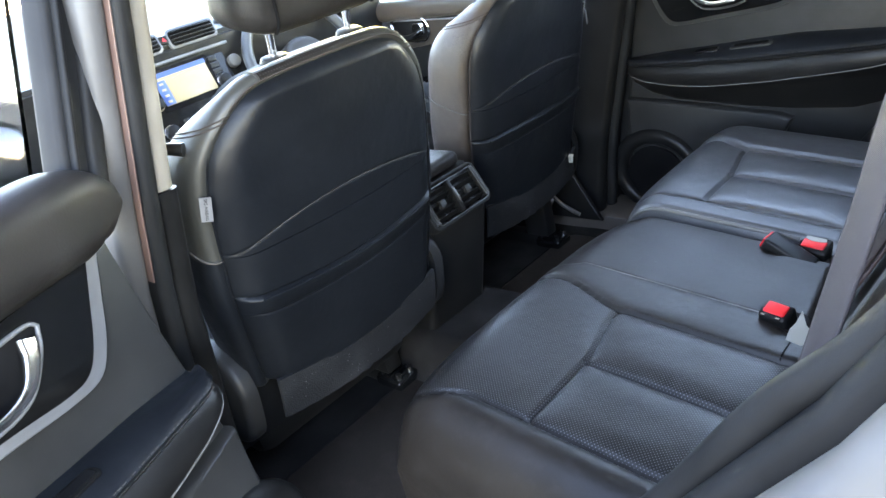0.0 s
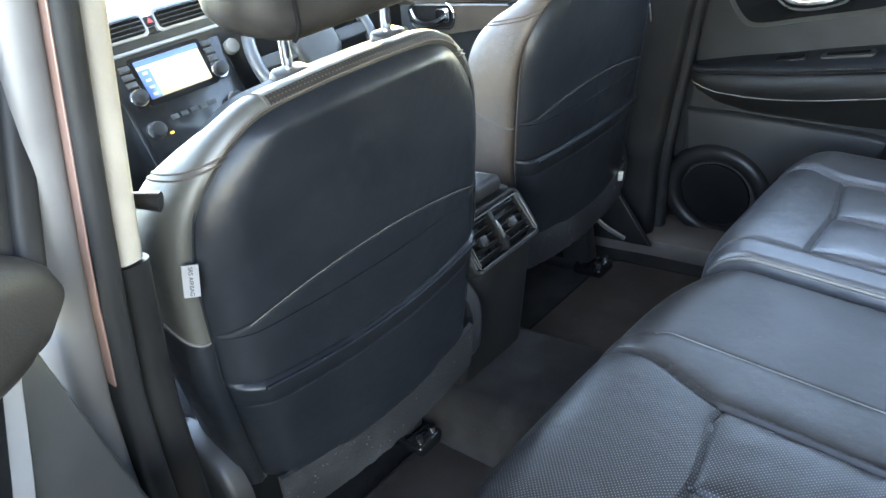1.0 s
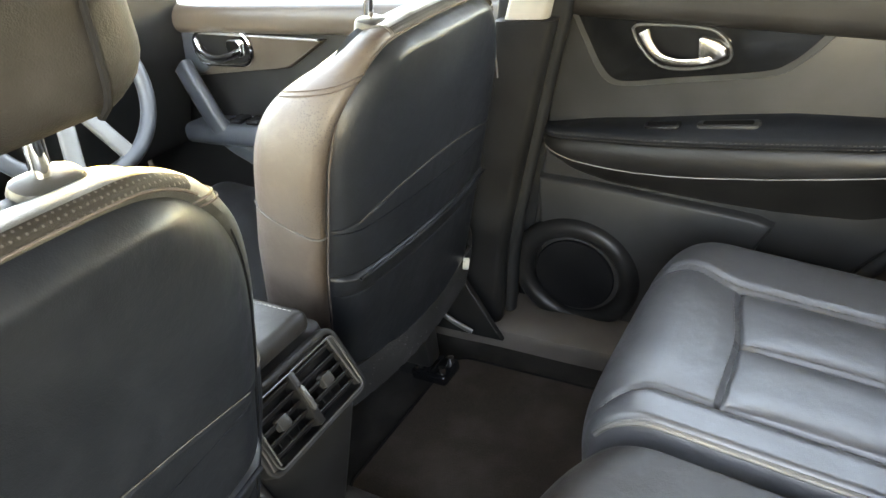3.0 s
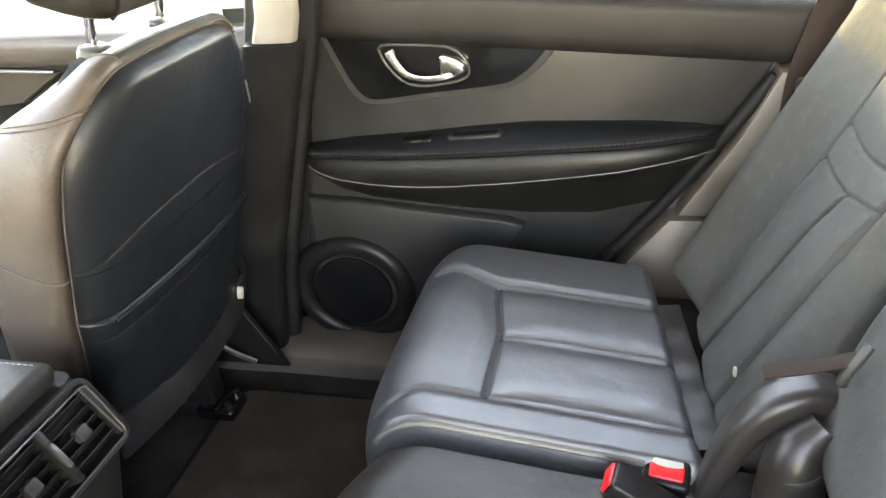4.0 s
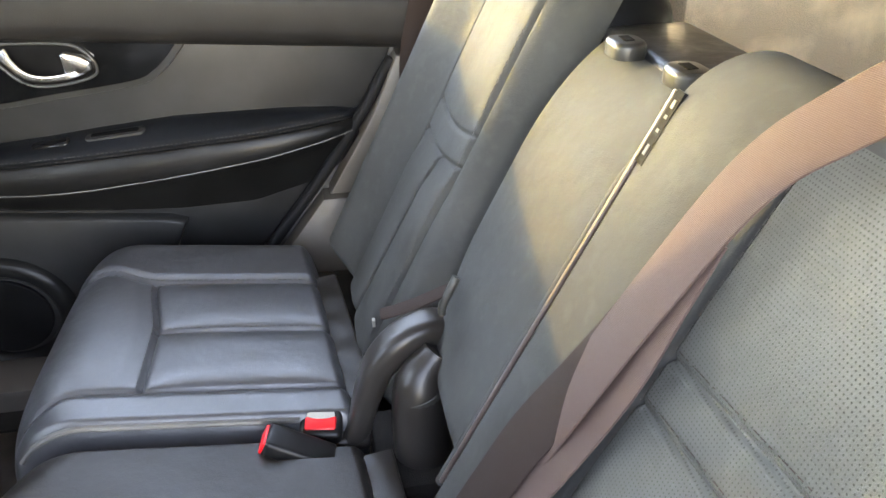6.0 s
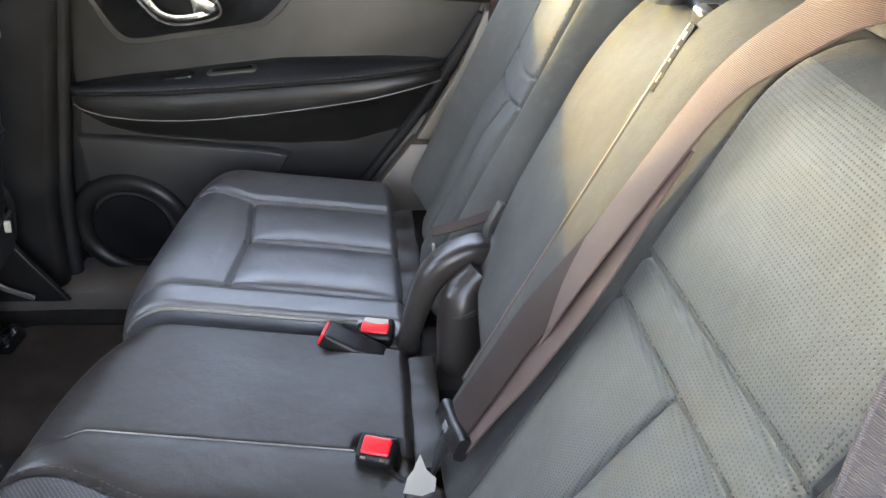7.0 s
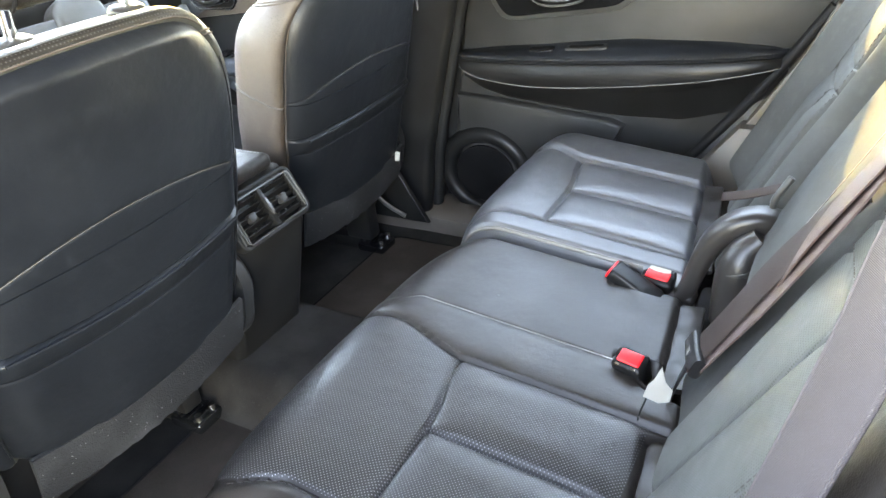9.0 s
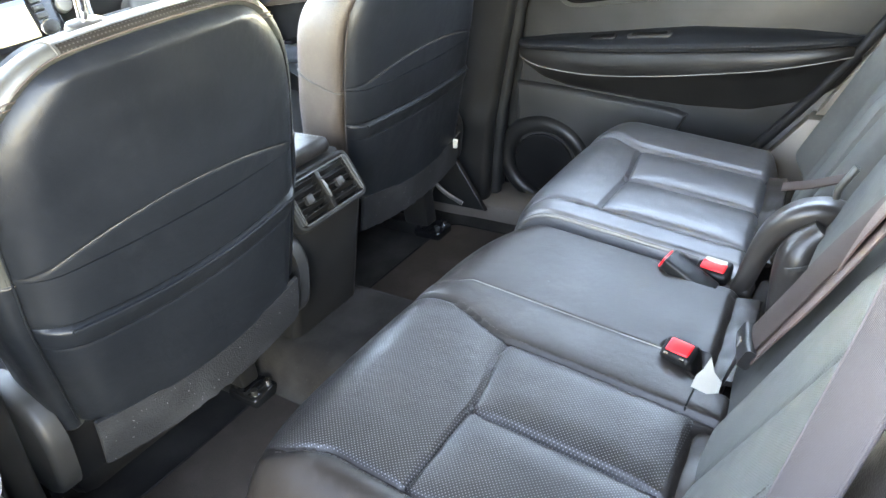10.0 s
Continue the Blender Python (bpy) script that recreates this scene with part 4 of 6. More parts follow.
def front_seat(dx, dy, dz, mirror, label, side_tag, sag, rails):
    """mirror: +1 when the outer side of the seat faces -y; sag: height of the pocket hem at its middle; rails: their offsets across."""
    seat = thing("car_seat", (-0.95 + dx, dy, 0.53), label, "seat", "front seats")

    def sp(u, v, n):
        """u across, v up the seat back from its lower hem, n off its rear face."""
        return Vector((-0.70 + dx + v * FS + n * FC, dy + u, 0.81 + dz + v * FC - n * FS))

    W, TOP = 0.219, 0.497

    def half(v):
        q = max(0.0, min(1.0, (v - 0.31) / (TOP - 0.31)))
        w = W - 0.022 * max(0.0, (0.2 - v) / 0.2)
        return w - 0.110 * (1 - math.sqrt(max(0.0, 1 - q ** 2.4)))

    def crown(u, v):
        return v - 0.006 * (u / 0.15) ** 2 * soft((v - 0.38) / 0.1)

    def sp_top(u, v, n):
        return sp(u, crown(u, v), n)

    def seam_v(u):
        return 0.268 + 0.035 * max(0.0, 1 - (u / 0.205) ** 2)

    def hem_v(u):
        return sag + (0.189 - sag) * (u / 0.21) ** 2

    def low_v(u):
        return -0.013 + 0.020 * (u / 0.2) ** 2

    def sp_low(u, v, n):
        return sp(u, v + low_v(u) * max(0.0, 1 - v / 0.12), n)

    def upper(u, v):
        crease = 0.0012 * noise.noise((u * 14 + dx, v * 9, 2.0)) * soft((v - 0.33) / 0.05)
        return 0.016 * (1 - (u / W) ** 2) + dip(v - seam_v(u), 0.0022, 0.0018) + 0.0008 * soft((v - seam_v(u)) / 0.004) + crease

    vs = sorted(spaced(0.2624, TOP, 80, 0.02) + list(np.linspace(0.2645, 0.311, 34)))
    part("back_panel", pad(sp_top, vs, lambda v: -half(v), half, 0.035, (0.05, 0.05, 0.0006, 0.018), upper, 80, 0.02, 0.04), M_LEATHER_BACK, seat, "black vinyl upper back panel")

    def lower(u, v):
        d = v - hem_v(u)
        r = 0.016 * (1 - (u / W) ** 2) + dip(d, 0.0028, 0.007) + 0.006 * soft(1 - max(0.0, -0.003 - d) / 0.035) * (d < 0)
        return r + dip(d + 0.033, 0.002, 0.0015) + 0.0012 * noise.noise((u * 12 + dx, v * 12, 5.0))

    vs = sorted(spaced(0.0, 0.262, 60, 0.012) + list(np.linspace(sag - 0.040, 0.205, 50)))
    part("map_pocket", pad(sp_low, vs, lambda v: -half(v) + 0.003, lambda v: half(v) - 0.003, 0.035, (0.049, 0.049, 0.01, 0.0006), lower, 80, 0.02, 0.04), M_LEATHER_BACK, seat, "black vinyl map pocket panel")
    across = np.linspace(-W + 0.035, W - 0.035, 40)
    part("pocket_hem", tube([sp_low(u, hem_v(u) - 0.003, lower(u, hem_v(u) - 0.005) - 0.001) for u in across], 0.0026), M_LEATHER_BACK, seat, "rolled pocket hem")
    part("seam_thread", tube([sp(u, seam_v(u) - 0.0005, upper(u, seam_v(u)) + 0.0006) for u in across], 0.0006), M_THREAD_DARK, seat, "fine pale seam thread")
    # shell: one skin that rolls from the edge of the back panel over the top and the bolsters
    SIDE = [(-0.020, -0.034), (-0.006, -0.026), (0.003, -0.0245), (0.009, -0.027), (0.0135, -0.0325), (0.0165, -0.040), (0.018, -0.050), (0.0185, -0.062), (0.0185, -0.076), (0.018, -0.090), (0.016, -0.105), (0.011, -0.120), (0.0, -0.135), (-0.03, -0.140)]
    ROLL = [(-0.024, -0.016), (-0.008, -0.0095), (0.0, -0.0065), (0.0038, -0.0078), (0.0066, -0.0110), (0.0084, -0.0150), (0.0092, -0.0195), (0.0086, -0.0260), (0.0060, -0.0340), (0.0022, -0.0420), (-0.0035, -0.0510), (-0.0110, -0.0600), (-0.0240, -0.0680), (-0.0440, -0.0730)]

    def skin(u, v, nu, nv, grow=0.0):
        """The section of the skin at one place of the panel's edge; nu, nv point outward."""
        w = soft(nv)
        out = []
        for (a, b), (c, d) in zip(SIDE, ROLL):
            o, n2 = a + (c - a) * w + grow, b + (d - b) * w
            uu, vv = u + nu * o, v + nv * o
            out.append(sp(uu, crown(uu, vv), n2 + grow * 0.5))
        return out

    def rim_at(sg, v):
        h = 0.0004
        du = (half(min(TOP, v + h)) - half(v - h)) / (min(TOP, v + h) - v + h)
        k = math.hypot(1.0, du)
        return (sg * half(v), v, sg / k, max(0.0, -du / k)) if v < TOP - 1e-6 else (sg * half(TOP), v, 0.0, 1.0)

    def round_side(sg, v0, fall):
        """A line round one side of the shell, from the back panel forward."""
        return [skin(*rim_at(sg, v0 + fall * (k - 1) / 11), 0.0008)[k] for k in range(1, 13)]

    up = [0.31 * k / 12 for k in range(12)] + [0.31 + (TOP - 0.31) * math.sin(math.pi / 2 * k / 30) for k in range(31)]
    stations = [rim_at(-1, v) for v in up] + [(u, TOP, 0.0, 1.0) for u in np.linspace(-half(TOP), half(TOP), 26)[1:-1]] + [rim_at(1, v) for v in up[::-1]]
    bm = bmesh.new()
    rows = [[bm.verts.new(p) for p in skin(*q)] for q in stations]
    for r, q in zip(rows, rows[1:]):
        for j in range(len(r) - 1):
            bm.faces.new((r[j], r[j + 1], q[j + 1], q[j]))
    bm.faces.new([r[-1] for r in rows])
    bm.faces.new(rows[0] + rows[-1][::-1])
    part("shell", bm, M_SIDE if mirror > 0 else M_SPOT, seat, "black leather seat body with side bolsters and rolled top")
    # seams round the bolster sides
    for sg in (-1, 1):
        pts = [sp(sg * (half(v) - 0.001), v, -0.020) for v in np.linspace(0.02, 0.42, 40)]
        part("piping", tube(pts, 0.0011), M_LEATHER_BACK if mirror > 0 else M_STITCH, seat, "edge stitching cord")
        part("side_seam", tube(round_side(sg, 0.256, 0.016), 0.0018), M_THREAD_DARK, seat)
        if mirror > 0:
            bm = bmesh.new()
            rows = [[bm.verts.new(p) for p in skin(*rim_at(sg, v), 0.0018)[1:11]] for v in np.linspace(0.002, 0.258, 14)]
            for r, q in zip(rows, rows[1:]):
                for j in range(len(r) - 1):
                    bm.faces.new((r[j], r[j + 1], q[j + 1], q[j]))
            part("side_skirt", bm, M_LEATHER_BACK, seat, "dark lower side panel")
        for vt in (0.468, 0.4745):
            part("bolster_seam", tube(round_side(sg, vt, -0.045), 0.0011), M_STITCH, seat, "double seam round the shoulder")
        pts = [sp(sg * (half(v) + 0.003), v, -0.029) for v in np.linspace(0.005, 0.270, 12)]
        part("zip_strip", ribbon(pts, 0.009, 0.004, (0.3, sg, 0)), M_LEATHER_BACK if mirror > 0 else M_ZIP, seat, "zip strip down the side")
    # perforated strip on the rolled top
    bm = bmesh.new()
    rows = [[bm.verts.new(p) for p in skin(*q, 0.0007)[2:6]] for q in stations if -0.112 < q[0] < 0.158 and q[1] > 0.4]
    for r, q in zip(rows, rows[1:]):
        for j in range(len(r) - 1):
            bm.faces.new((r[j], r[j + 1], q[j + 1], q[j]))
    part("perforated_strip", bm, M_PERF_TOP, seat, "perforated leather strip along the top")
    part("strip_seam", tube([skin(*q, 0.001)[2] for q in stations if abs(q[0]) < 0.165 and q[1] > 0.4], 0.0012), M_STITCH, seat, "brown stitched seam under the strip")
    part("top_seam", tube([p for p in skin(-0.1125, TOP, 0.0, 1.0, 0.0006)[2:12]], 0.0010), M_THREAD_DARK, seat)
    # felt flap under the pocket
    bm = bmesh.new()
    rows = []
    for u in np.linspace(-W + 0.030, W - 0.030, 160):
        rag = 0.004 * noise.noise((u * 60, dx, 0)) + 0.0018 * noise.noise((u * 400, dx, 3))
        rows.append([bm.verts.new(sp(u, v + low_v(u), 0.012 * (1 - (u / W) ** 2) + nn)) for v, nn in ((0.016, 0.003), (-0.02, 0.004), (-0.070 + rag, 0.001), (-0.071 + rag, -0.003), (-0.02, -0.002), (0.016, -0.004))])
    for r, s in zip(rows, rows[1:]):
        for j in range(6):
            bm.faces.new((r[j], r[(j + 1) % 6], s[(j + 1) % 6], s[j]))
    bm.faces.new(rows[0])
    bm.faces.new(rows[-1])
    part("felt_flap", bm, M_FELT, seat, "fuzzy grey felt flap under the back")
    rnd = random.Random(5)
    bm = bmesh.new()
    for k in range(46):
        u, v = rnd.uniform(-W + 0.035, W - 0.035), rnd.uniform(-0.066, 0.01)
        a = sp(u, v + low_v(u), 0.0045 + 0.012 * (1 - (u / W) ** 2))
        b = a + Vector((rnd.uniform(-0.001, 0.002), rnd.uniform(-0.002, 0.002), rnd.uniform(-0.002, 0.002)))
        tube([a, b], rnd.uniform(0.0002, 0.0005), (1, 0.3, 0.2), 4, False, bm)
    tagged(part("lint", bm, M_TAG, seat, "pale lint caught in the felt"), kind="stuff")
    # headrest on two posts
    HU = 0.022 * mirror
    bm = bmesh.new()
    rings = []
    for k in range(28):
        f = k / 27
        v = 0.534 + 0.20 * f
        e = rim(f / 0.14) if f < 0.5 else rim((1 - f) / 0.3)
        w, th = 0.140 - 0.04 * (1 - e) - 0.015 * f, 0.112 * (0.55 + 0.45 * e)
        rings.append([bm.verts.new(sp(a + HU, v + 0.012 * (abs(a) / 0.13) ** 2, -0.058 + b - 0.03 * f)) for a, b in rounded(2 * w, th, th * 0.42, 7)])
    n = len(rings[0])
    for r, s in zip(rings, rings[1:]):
        for j in range(n):
            bm.faces.new((r[j], r[(j + 1) % n], s[(j + 1) % n], s[j]))
    bm.faces.new(rings[0])
    bm.faces.new(rings[-1])
    head = part("headrest", bm, M_LEATHER_HEAD, seat, "padded black leather headrest")
    for u in (HU - 0.071, HU + 0.071):
        part("post", tube([sp(u, 0.46, -0.050), sp(u, 0.57, -0.058)], 0.0062, (0, 1, 0), 16), M_CHROME, seat, "chrome headrest post")
        bm = plate(rounded(0.044, 0.030, 0.012), lambda a, b, nn: sp(u + a, 0.502 + nn, -0.050 + b), 0.026, 0.006)
        part("post_sleeve", bm, M_PLASTIC_GREY, seat, "grey plastic post sleeve")
    for u in (-0.088, 0.088):
        seam = [sp(u + HU, 0.534 + 0.20 * f + 0.012 * (abs(u) / 0.13) ** 2, -0.0575 + 0.056 * (0.55 + 0.45 * (rim(f / 0.14) if f < 0.5 else rim((1 - f) / 0.3))) - 0.03 * f) for f in np.linspace(0.02, 0.95, 24)]
        part("headrest_seam", tube(seam, 0.0026), M_INK, head, "dark sunken seam")
    if side_tag:
        s = -mirror
        tagp = part("airbag_tag", box((-0.008, -0.0012, -0.016), (0.008, 0.0012, 0.018), 0.0005, 1, Matrix.Translation(sp(s * (W + 0.008), 0.352, -0.012)) @ Euler((0, FB, radians(65 * mirror))).to_matrix().to_4x4()), M_TAG, seat, "white side airbag fabric tag")
        cu = bpy.data.curves.new("writing", "FONT")
        cu.body, cu.size, cu.align_x, cu.align_y = "SRS AIRBAG", 0.0058, "CENTER", "CENTER"
        tmp = bpy.data.objects.new("writing", cu)
        me = bpy.data.meshes.new_from_object(tmp)
        bpy.data.objects.remove(tmp)
        me.transform(Matrix.Translation(sp(s * (W + 0.008), 0.352, -0.012)) @ Euler((0, FB, radians(65 * mirror))).to_matrix().to_4x4() @ Matrix.Translation((0, -0.0016, 0.001)) @ Euler((radians(90), radians(90), 0)).to_matrix().to_4x4())
        me.materials.append(M_INK)
        w = new("writing", me)
        w.parent = tagp
    # seat base, rails and recliner covers
    part("cushion", pad(lambda u, v, n2: Vector((u, v, 0.86 + dz - 0.10 * (u + 1.0 - dx) + n2)), spaced(dy - 0.245, dy + 0.245, 60, 0.04), lambda v: -1.36 + dx, lambda v: -0.80 + dx, 0.10, (0.08, 0.06, 0.08, 0.08), lambda u, v: 0.02 * abs((v - dy) / 0.245) ** 3, 60, 0.06, 0.05), M_INK, seat, "black leather front seat cushion")
    part("base_cover", box((-1.25 + dx, dy - 0.20, 0.60), (-0.84 + dx, dy + 0.20, 0.74 + dz), 0.03), M_PLASTIC, seat)
    for sg in (-1, 1):
        m = Matrix.Translation((-0.80 + dx, dy + sg * 0.235, 0.80 + dz)) @ Euler((0, FB, 0)).to_matrix().to_4x4()
        part("recliner_cover", plate([(a, b) for a, b in rounded(0.16, 0.19, 0.07, 6)], lambda a, b, nn: m @ Vector((a, sg * (0.012 + nn), b)), 0.03, 0.012, 3), M_PLASTIC_GREY, seat, "rounded grey plastic recliner cover")
        y = dy + rails[0 if sg < 0 else 1]
        x1 = (-0.82 if mirror > 0 else -0.853) if sg > 0 else -1.0
        rail = part("rail", box((-1.30, y - 0.02, 0.535), (x1 - 0.05, y + 0.02, 0.568), 0.004), M_PLASTIC, seat, "black seat rail")
        part("rail_end", box((x1 - 0.078, y - 0.030, 0.535), (x1, y + 0.034, 0.560), 0.008, 3), M_GLOSS, rail, "glossy rail end cap")
        for k in range(4):
            part("rib", box((x1 - 0.070 + 0.017 * k, y - 0.026, 0.559), (x1 - 0.063 + 0.017 * k, y + 0.028, 0.566), 0.002, 2), M_GLOSS, rail)
        for o in (-0.016, 0.018):
            part("bolt", tube([(x1 - 0.012, y + o, 0.558), (x1 - 0.012, y + o, 0.572)], 0.007, (1, 0, 0), 10), M_STEEL, rail)
        part("leg", box((x1 - 0.11, y - 0.022, 0.565), (x1 - 0.035, y + 0.022, 0.72 + dz), 0.008), M_PLASTIC, seat)
    return seat


front_seat(0.0, -0.359, 0.0, 1, "black leather front passenger seat seen from behind", True, 0.176, (-0.165, 0.154))
front_seat(-0.135, 0.349, -0.035, -1, "black leather driver seat seen from behind, worn inner bolster", True, 0.191, (-0.165, 0.110))
clip = thing("seat_cover_clip", (-0.826, 0.508, 0.765), "small white plastic clip on the driver seat back", "clip")
part("clip_body", box((-0.006, -0.005, -0.012), (0.006, 0.005, 0.012), 0.0025, 2, Matrix.Translation((-0.822, 0.506, 0.776)) @ Euler((0.3, 0.2, 0.5)).to_matrix().to_4x4()), M_WHITE, clip)

gus = thing("seat_side_panel", (-0.85, 0.58, 0.56), "dark triangular plastic panel beside the driver seat base", "seat trim")
part("panel", plate([(-0.885, 0.727), (-0.795, 0.566), (-0.975, 0.566)], lambda a, b, n: Vector((a, 0.565 - n, b)), 0.012, 0.004), M_PLASTIC, gus)
part("metal_link", sweep(smooth_line([(-0.92, 0.535, 0.64), (-0.895, 0.54, 0.615), (-0.85, 0.545, 0.59)]), rounded(0.012, 0.006, 0.0025), (0, 1, 0)), M_EDGE, gus, "grey steel link")

# ---- centre console ----
console = thing("centre_console", (-0.80, -0.025, 0.60), "black plastic centre console with rear air vents", "console")
CY0, CY1 = -0.118, 0.066


bm = bmesh.new()
rings = []
for x_face, z in ((-0.815, 0.57), (-0.80, 0.63), (-0.765, 0.75), (-0.737, 0.85), (-0.735, 0.868), (-0.752, 0.915), (-0.768, 0.952)):
    cx, w = (x_face - 1.3) / 2, x_face + 1.3
    rings.append([bm.verts.new((cx + a, (CY0 + CY1) / 2 + b, z)) for a, b in rounded(w, CY1 - CY0, 0.018, 4)])
n = len(rings[0])
for r, s in zip(rings, rings[1:]):
    for j in range(n):
        bm.faces.new((r[j], r[(j + 1) % n], s[(j + 1) % n], s[j]))
bm.faces.new(rings[0])
bm.faces.new(rings[-1])
part("body", bm, M_PLASTIC, console)
lid = part("armrest_lid", box((-1.16, CY0 + 0.006, 0.953), (-0.772, CY1 - 0.016, 0.983), 0.012, 4), M_LEATHER_HEAD, console, "padded black leather armrest lid")
stitches([(-1.12, CY1 - 0.030, 0.9838), (-0.788, CY1 - 0.030, 0.9838)], (0, 0, 0), M_THREAD, lid)
stitches([(-1.12, CY0 + 0.022, 0.9838), (-0.788, CY0 + 0.022, 0.9838)], (0, 0, 0), M_THREAD, lid)
# vent face, tilted up
VN = Vector((0.88, 0, 0.47)).normalized()
VU = Vector((-VN.z, 0, VN.x))
VC = Vector((-0.742, (CY0 + CY1) / 2, 0.912))


def vent_sp(a, b, n):
    return VC + Vector((0, a, 0)) + VU * b + VN * n


bm = bmesh.new()
VM = Matrix.Translation(VC) @ Matrix(((0, VU.x, VN.x), (1, 0, 0), (0, VU.z, VN.z))).to_4x4()
sweep([vent_sp(a, b, -0.004) for a, b in rounded(0.170, 0.086, 0.014, 6)], rounded(0.008, 0.026, 0.003), VN, True, bm)
vent = part("vent_panel", bm, M_SEAL, console, "black vent surround")
part("vent_recess", box((-0.080, -0.042, -0.024), (0.080, 0.042, -0.018), 0.0, 1, VM), M_INK, vent)
ring = [(a, b) for a, b in rounded(0.156, 0.074, 0.008, 4)]
part("vent_rim", sweep([vent_sp(a, b - 0.0015, 0.0125) for a, b in ring], circle(0.0011, 6), VN, True), M_EDGE_DARK, vent, "raised rim round the vents")
for sx in (-1, 1):
    side = [vent_sp(sx * (0.0745 + 0.004 * f), 0.034 - 0.068 * f, 0.006) for f in np.linspace(0, 1, 6)]
    part("side_bezel", sweep(side, rounded(0.012, 0.012, 0.003), VN), M_PLASTIC, vent, "black side bezel")
    part("bezel_edge", tube([p + VN * 0.006 - Vector((0, sx * 0.0055, 0)) for p in side], 0.0012, VN), M_EDGE_DARK, vent, "bright bezel edge")
    for k in range(5):
        mm = VM @ Matrix.Translation((sx * 0.0395, -0.028 + 0.0135 * k, 0.002)) @ Euler((radians(-28), 0, 0)).to_matrix().to_4x4()
        part("slat", box((-0.0345, -0.0012, -0.009), (0.0345, 0.0012, 0.007), 0.0008, 1, mm), M_PLASTIC, vent)
    for k in range(4):
        part("vane", box((sx * 0.0395 - 0.024 + 0.016 * k - 0.0008, -0.034, -0.016), (sx * 0.0395 - 0.024 + 0.016 * k + 0.0008, 0.034, -0.010), 0.0, 1, VM), M_PLASTIC, vent)
    part("tab", plate(rounded(0.017, 0.016, 0.003), lambda a, bb, n: vent_sp(sx * 0.0395 + a, bb - 0.002, 0.012 + n), 0.010, 0.002), M_PLASTIC_GREY, vent, "grey slide tab")
part("divider", box((-0.0055, -0.036, -0.02), (0.0055, 0.036, 0.0135), 0.003, 2, VM), M_PLASTIC, vent)
part("wheel", plate(rounded(0.006, 0.034, 0.0025), lambda a, b, n: vent_sp(a, b, 0.0175 + n), 0.008, 0.002), M_EDGE_DARK, vent, "satin thumb wheel")

# ---- floor mats ----
def mat(name, x0, x1, y0, y1, label):
    t = thing(name, ((x0 + x1) / 2, (y0 + y1) / 2, 0.53), label, "floor mat", "floor mats")
    cx, cy = (x0 + x1) / 2, (y0 + y1) / 2
    part("carpet", plate([(a + cx, b + cy) for a, b in rounded(x1 - x0, y1 - y0, 0.04, 6)], lambda a, b, n: Vector((a, b, 0.538 + n)), 0.012, 0.003), M_MAT, t)
    part("binding", tube([(a + cx, b + cy, 0.536) for a, b in rounded(x1 - x0, y1 - y0, 0.04, 6)], 0.004, (0, 0, 1), 8, True), M_INK, t, "stitched binding")


mat("floor_mat", -0.885, -0.40, 0.13, 0.525, "black carpet floor mat behind the driver seat")
mat("floor_mat", -0.845, -0.38, -0.56, -0.157, "black carpet floor mat behind the passenger seat")


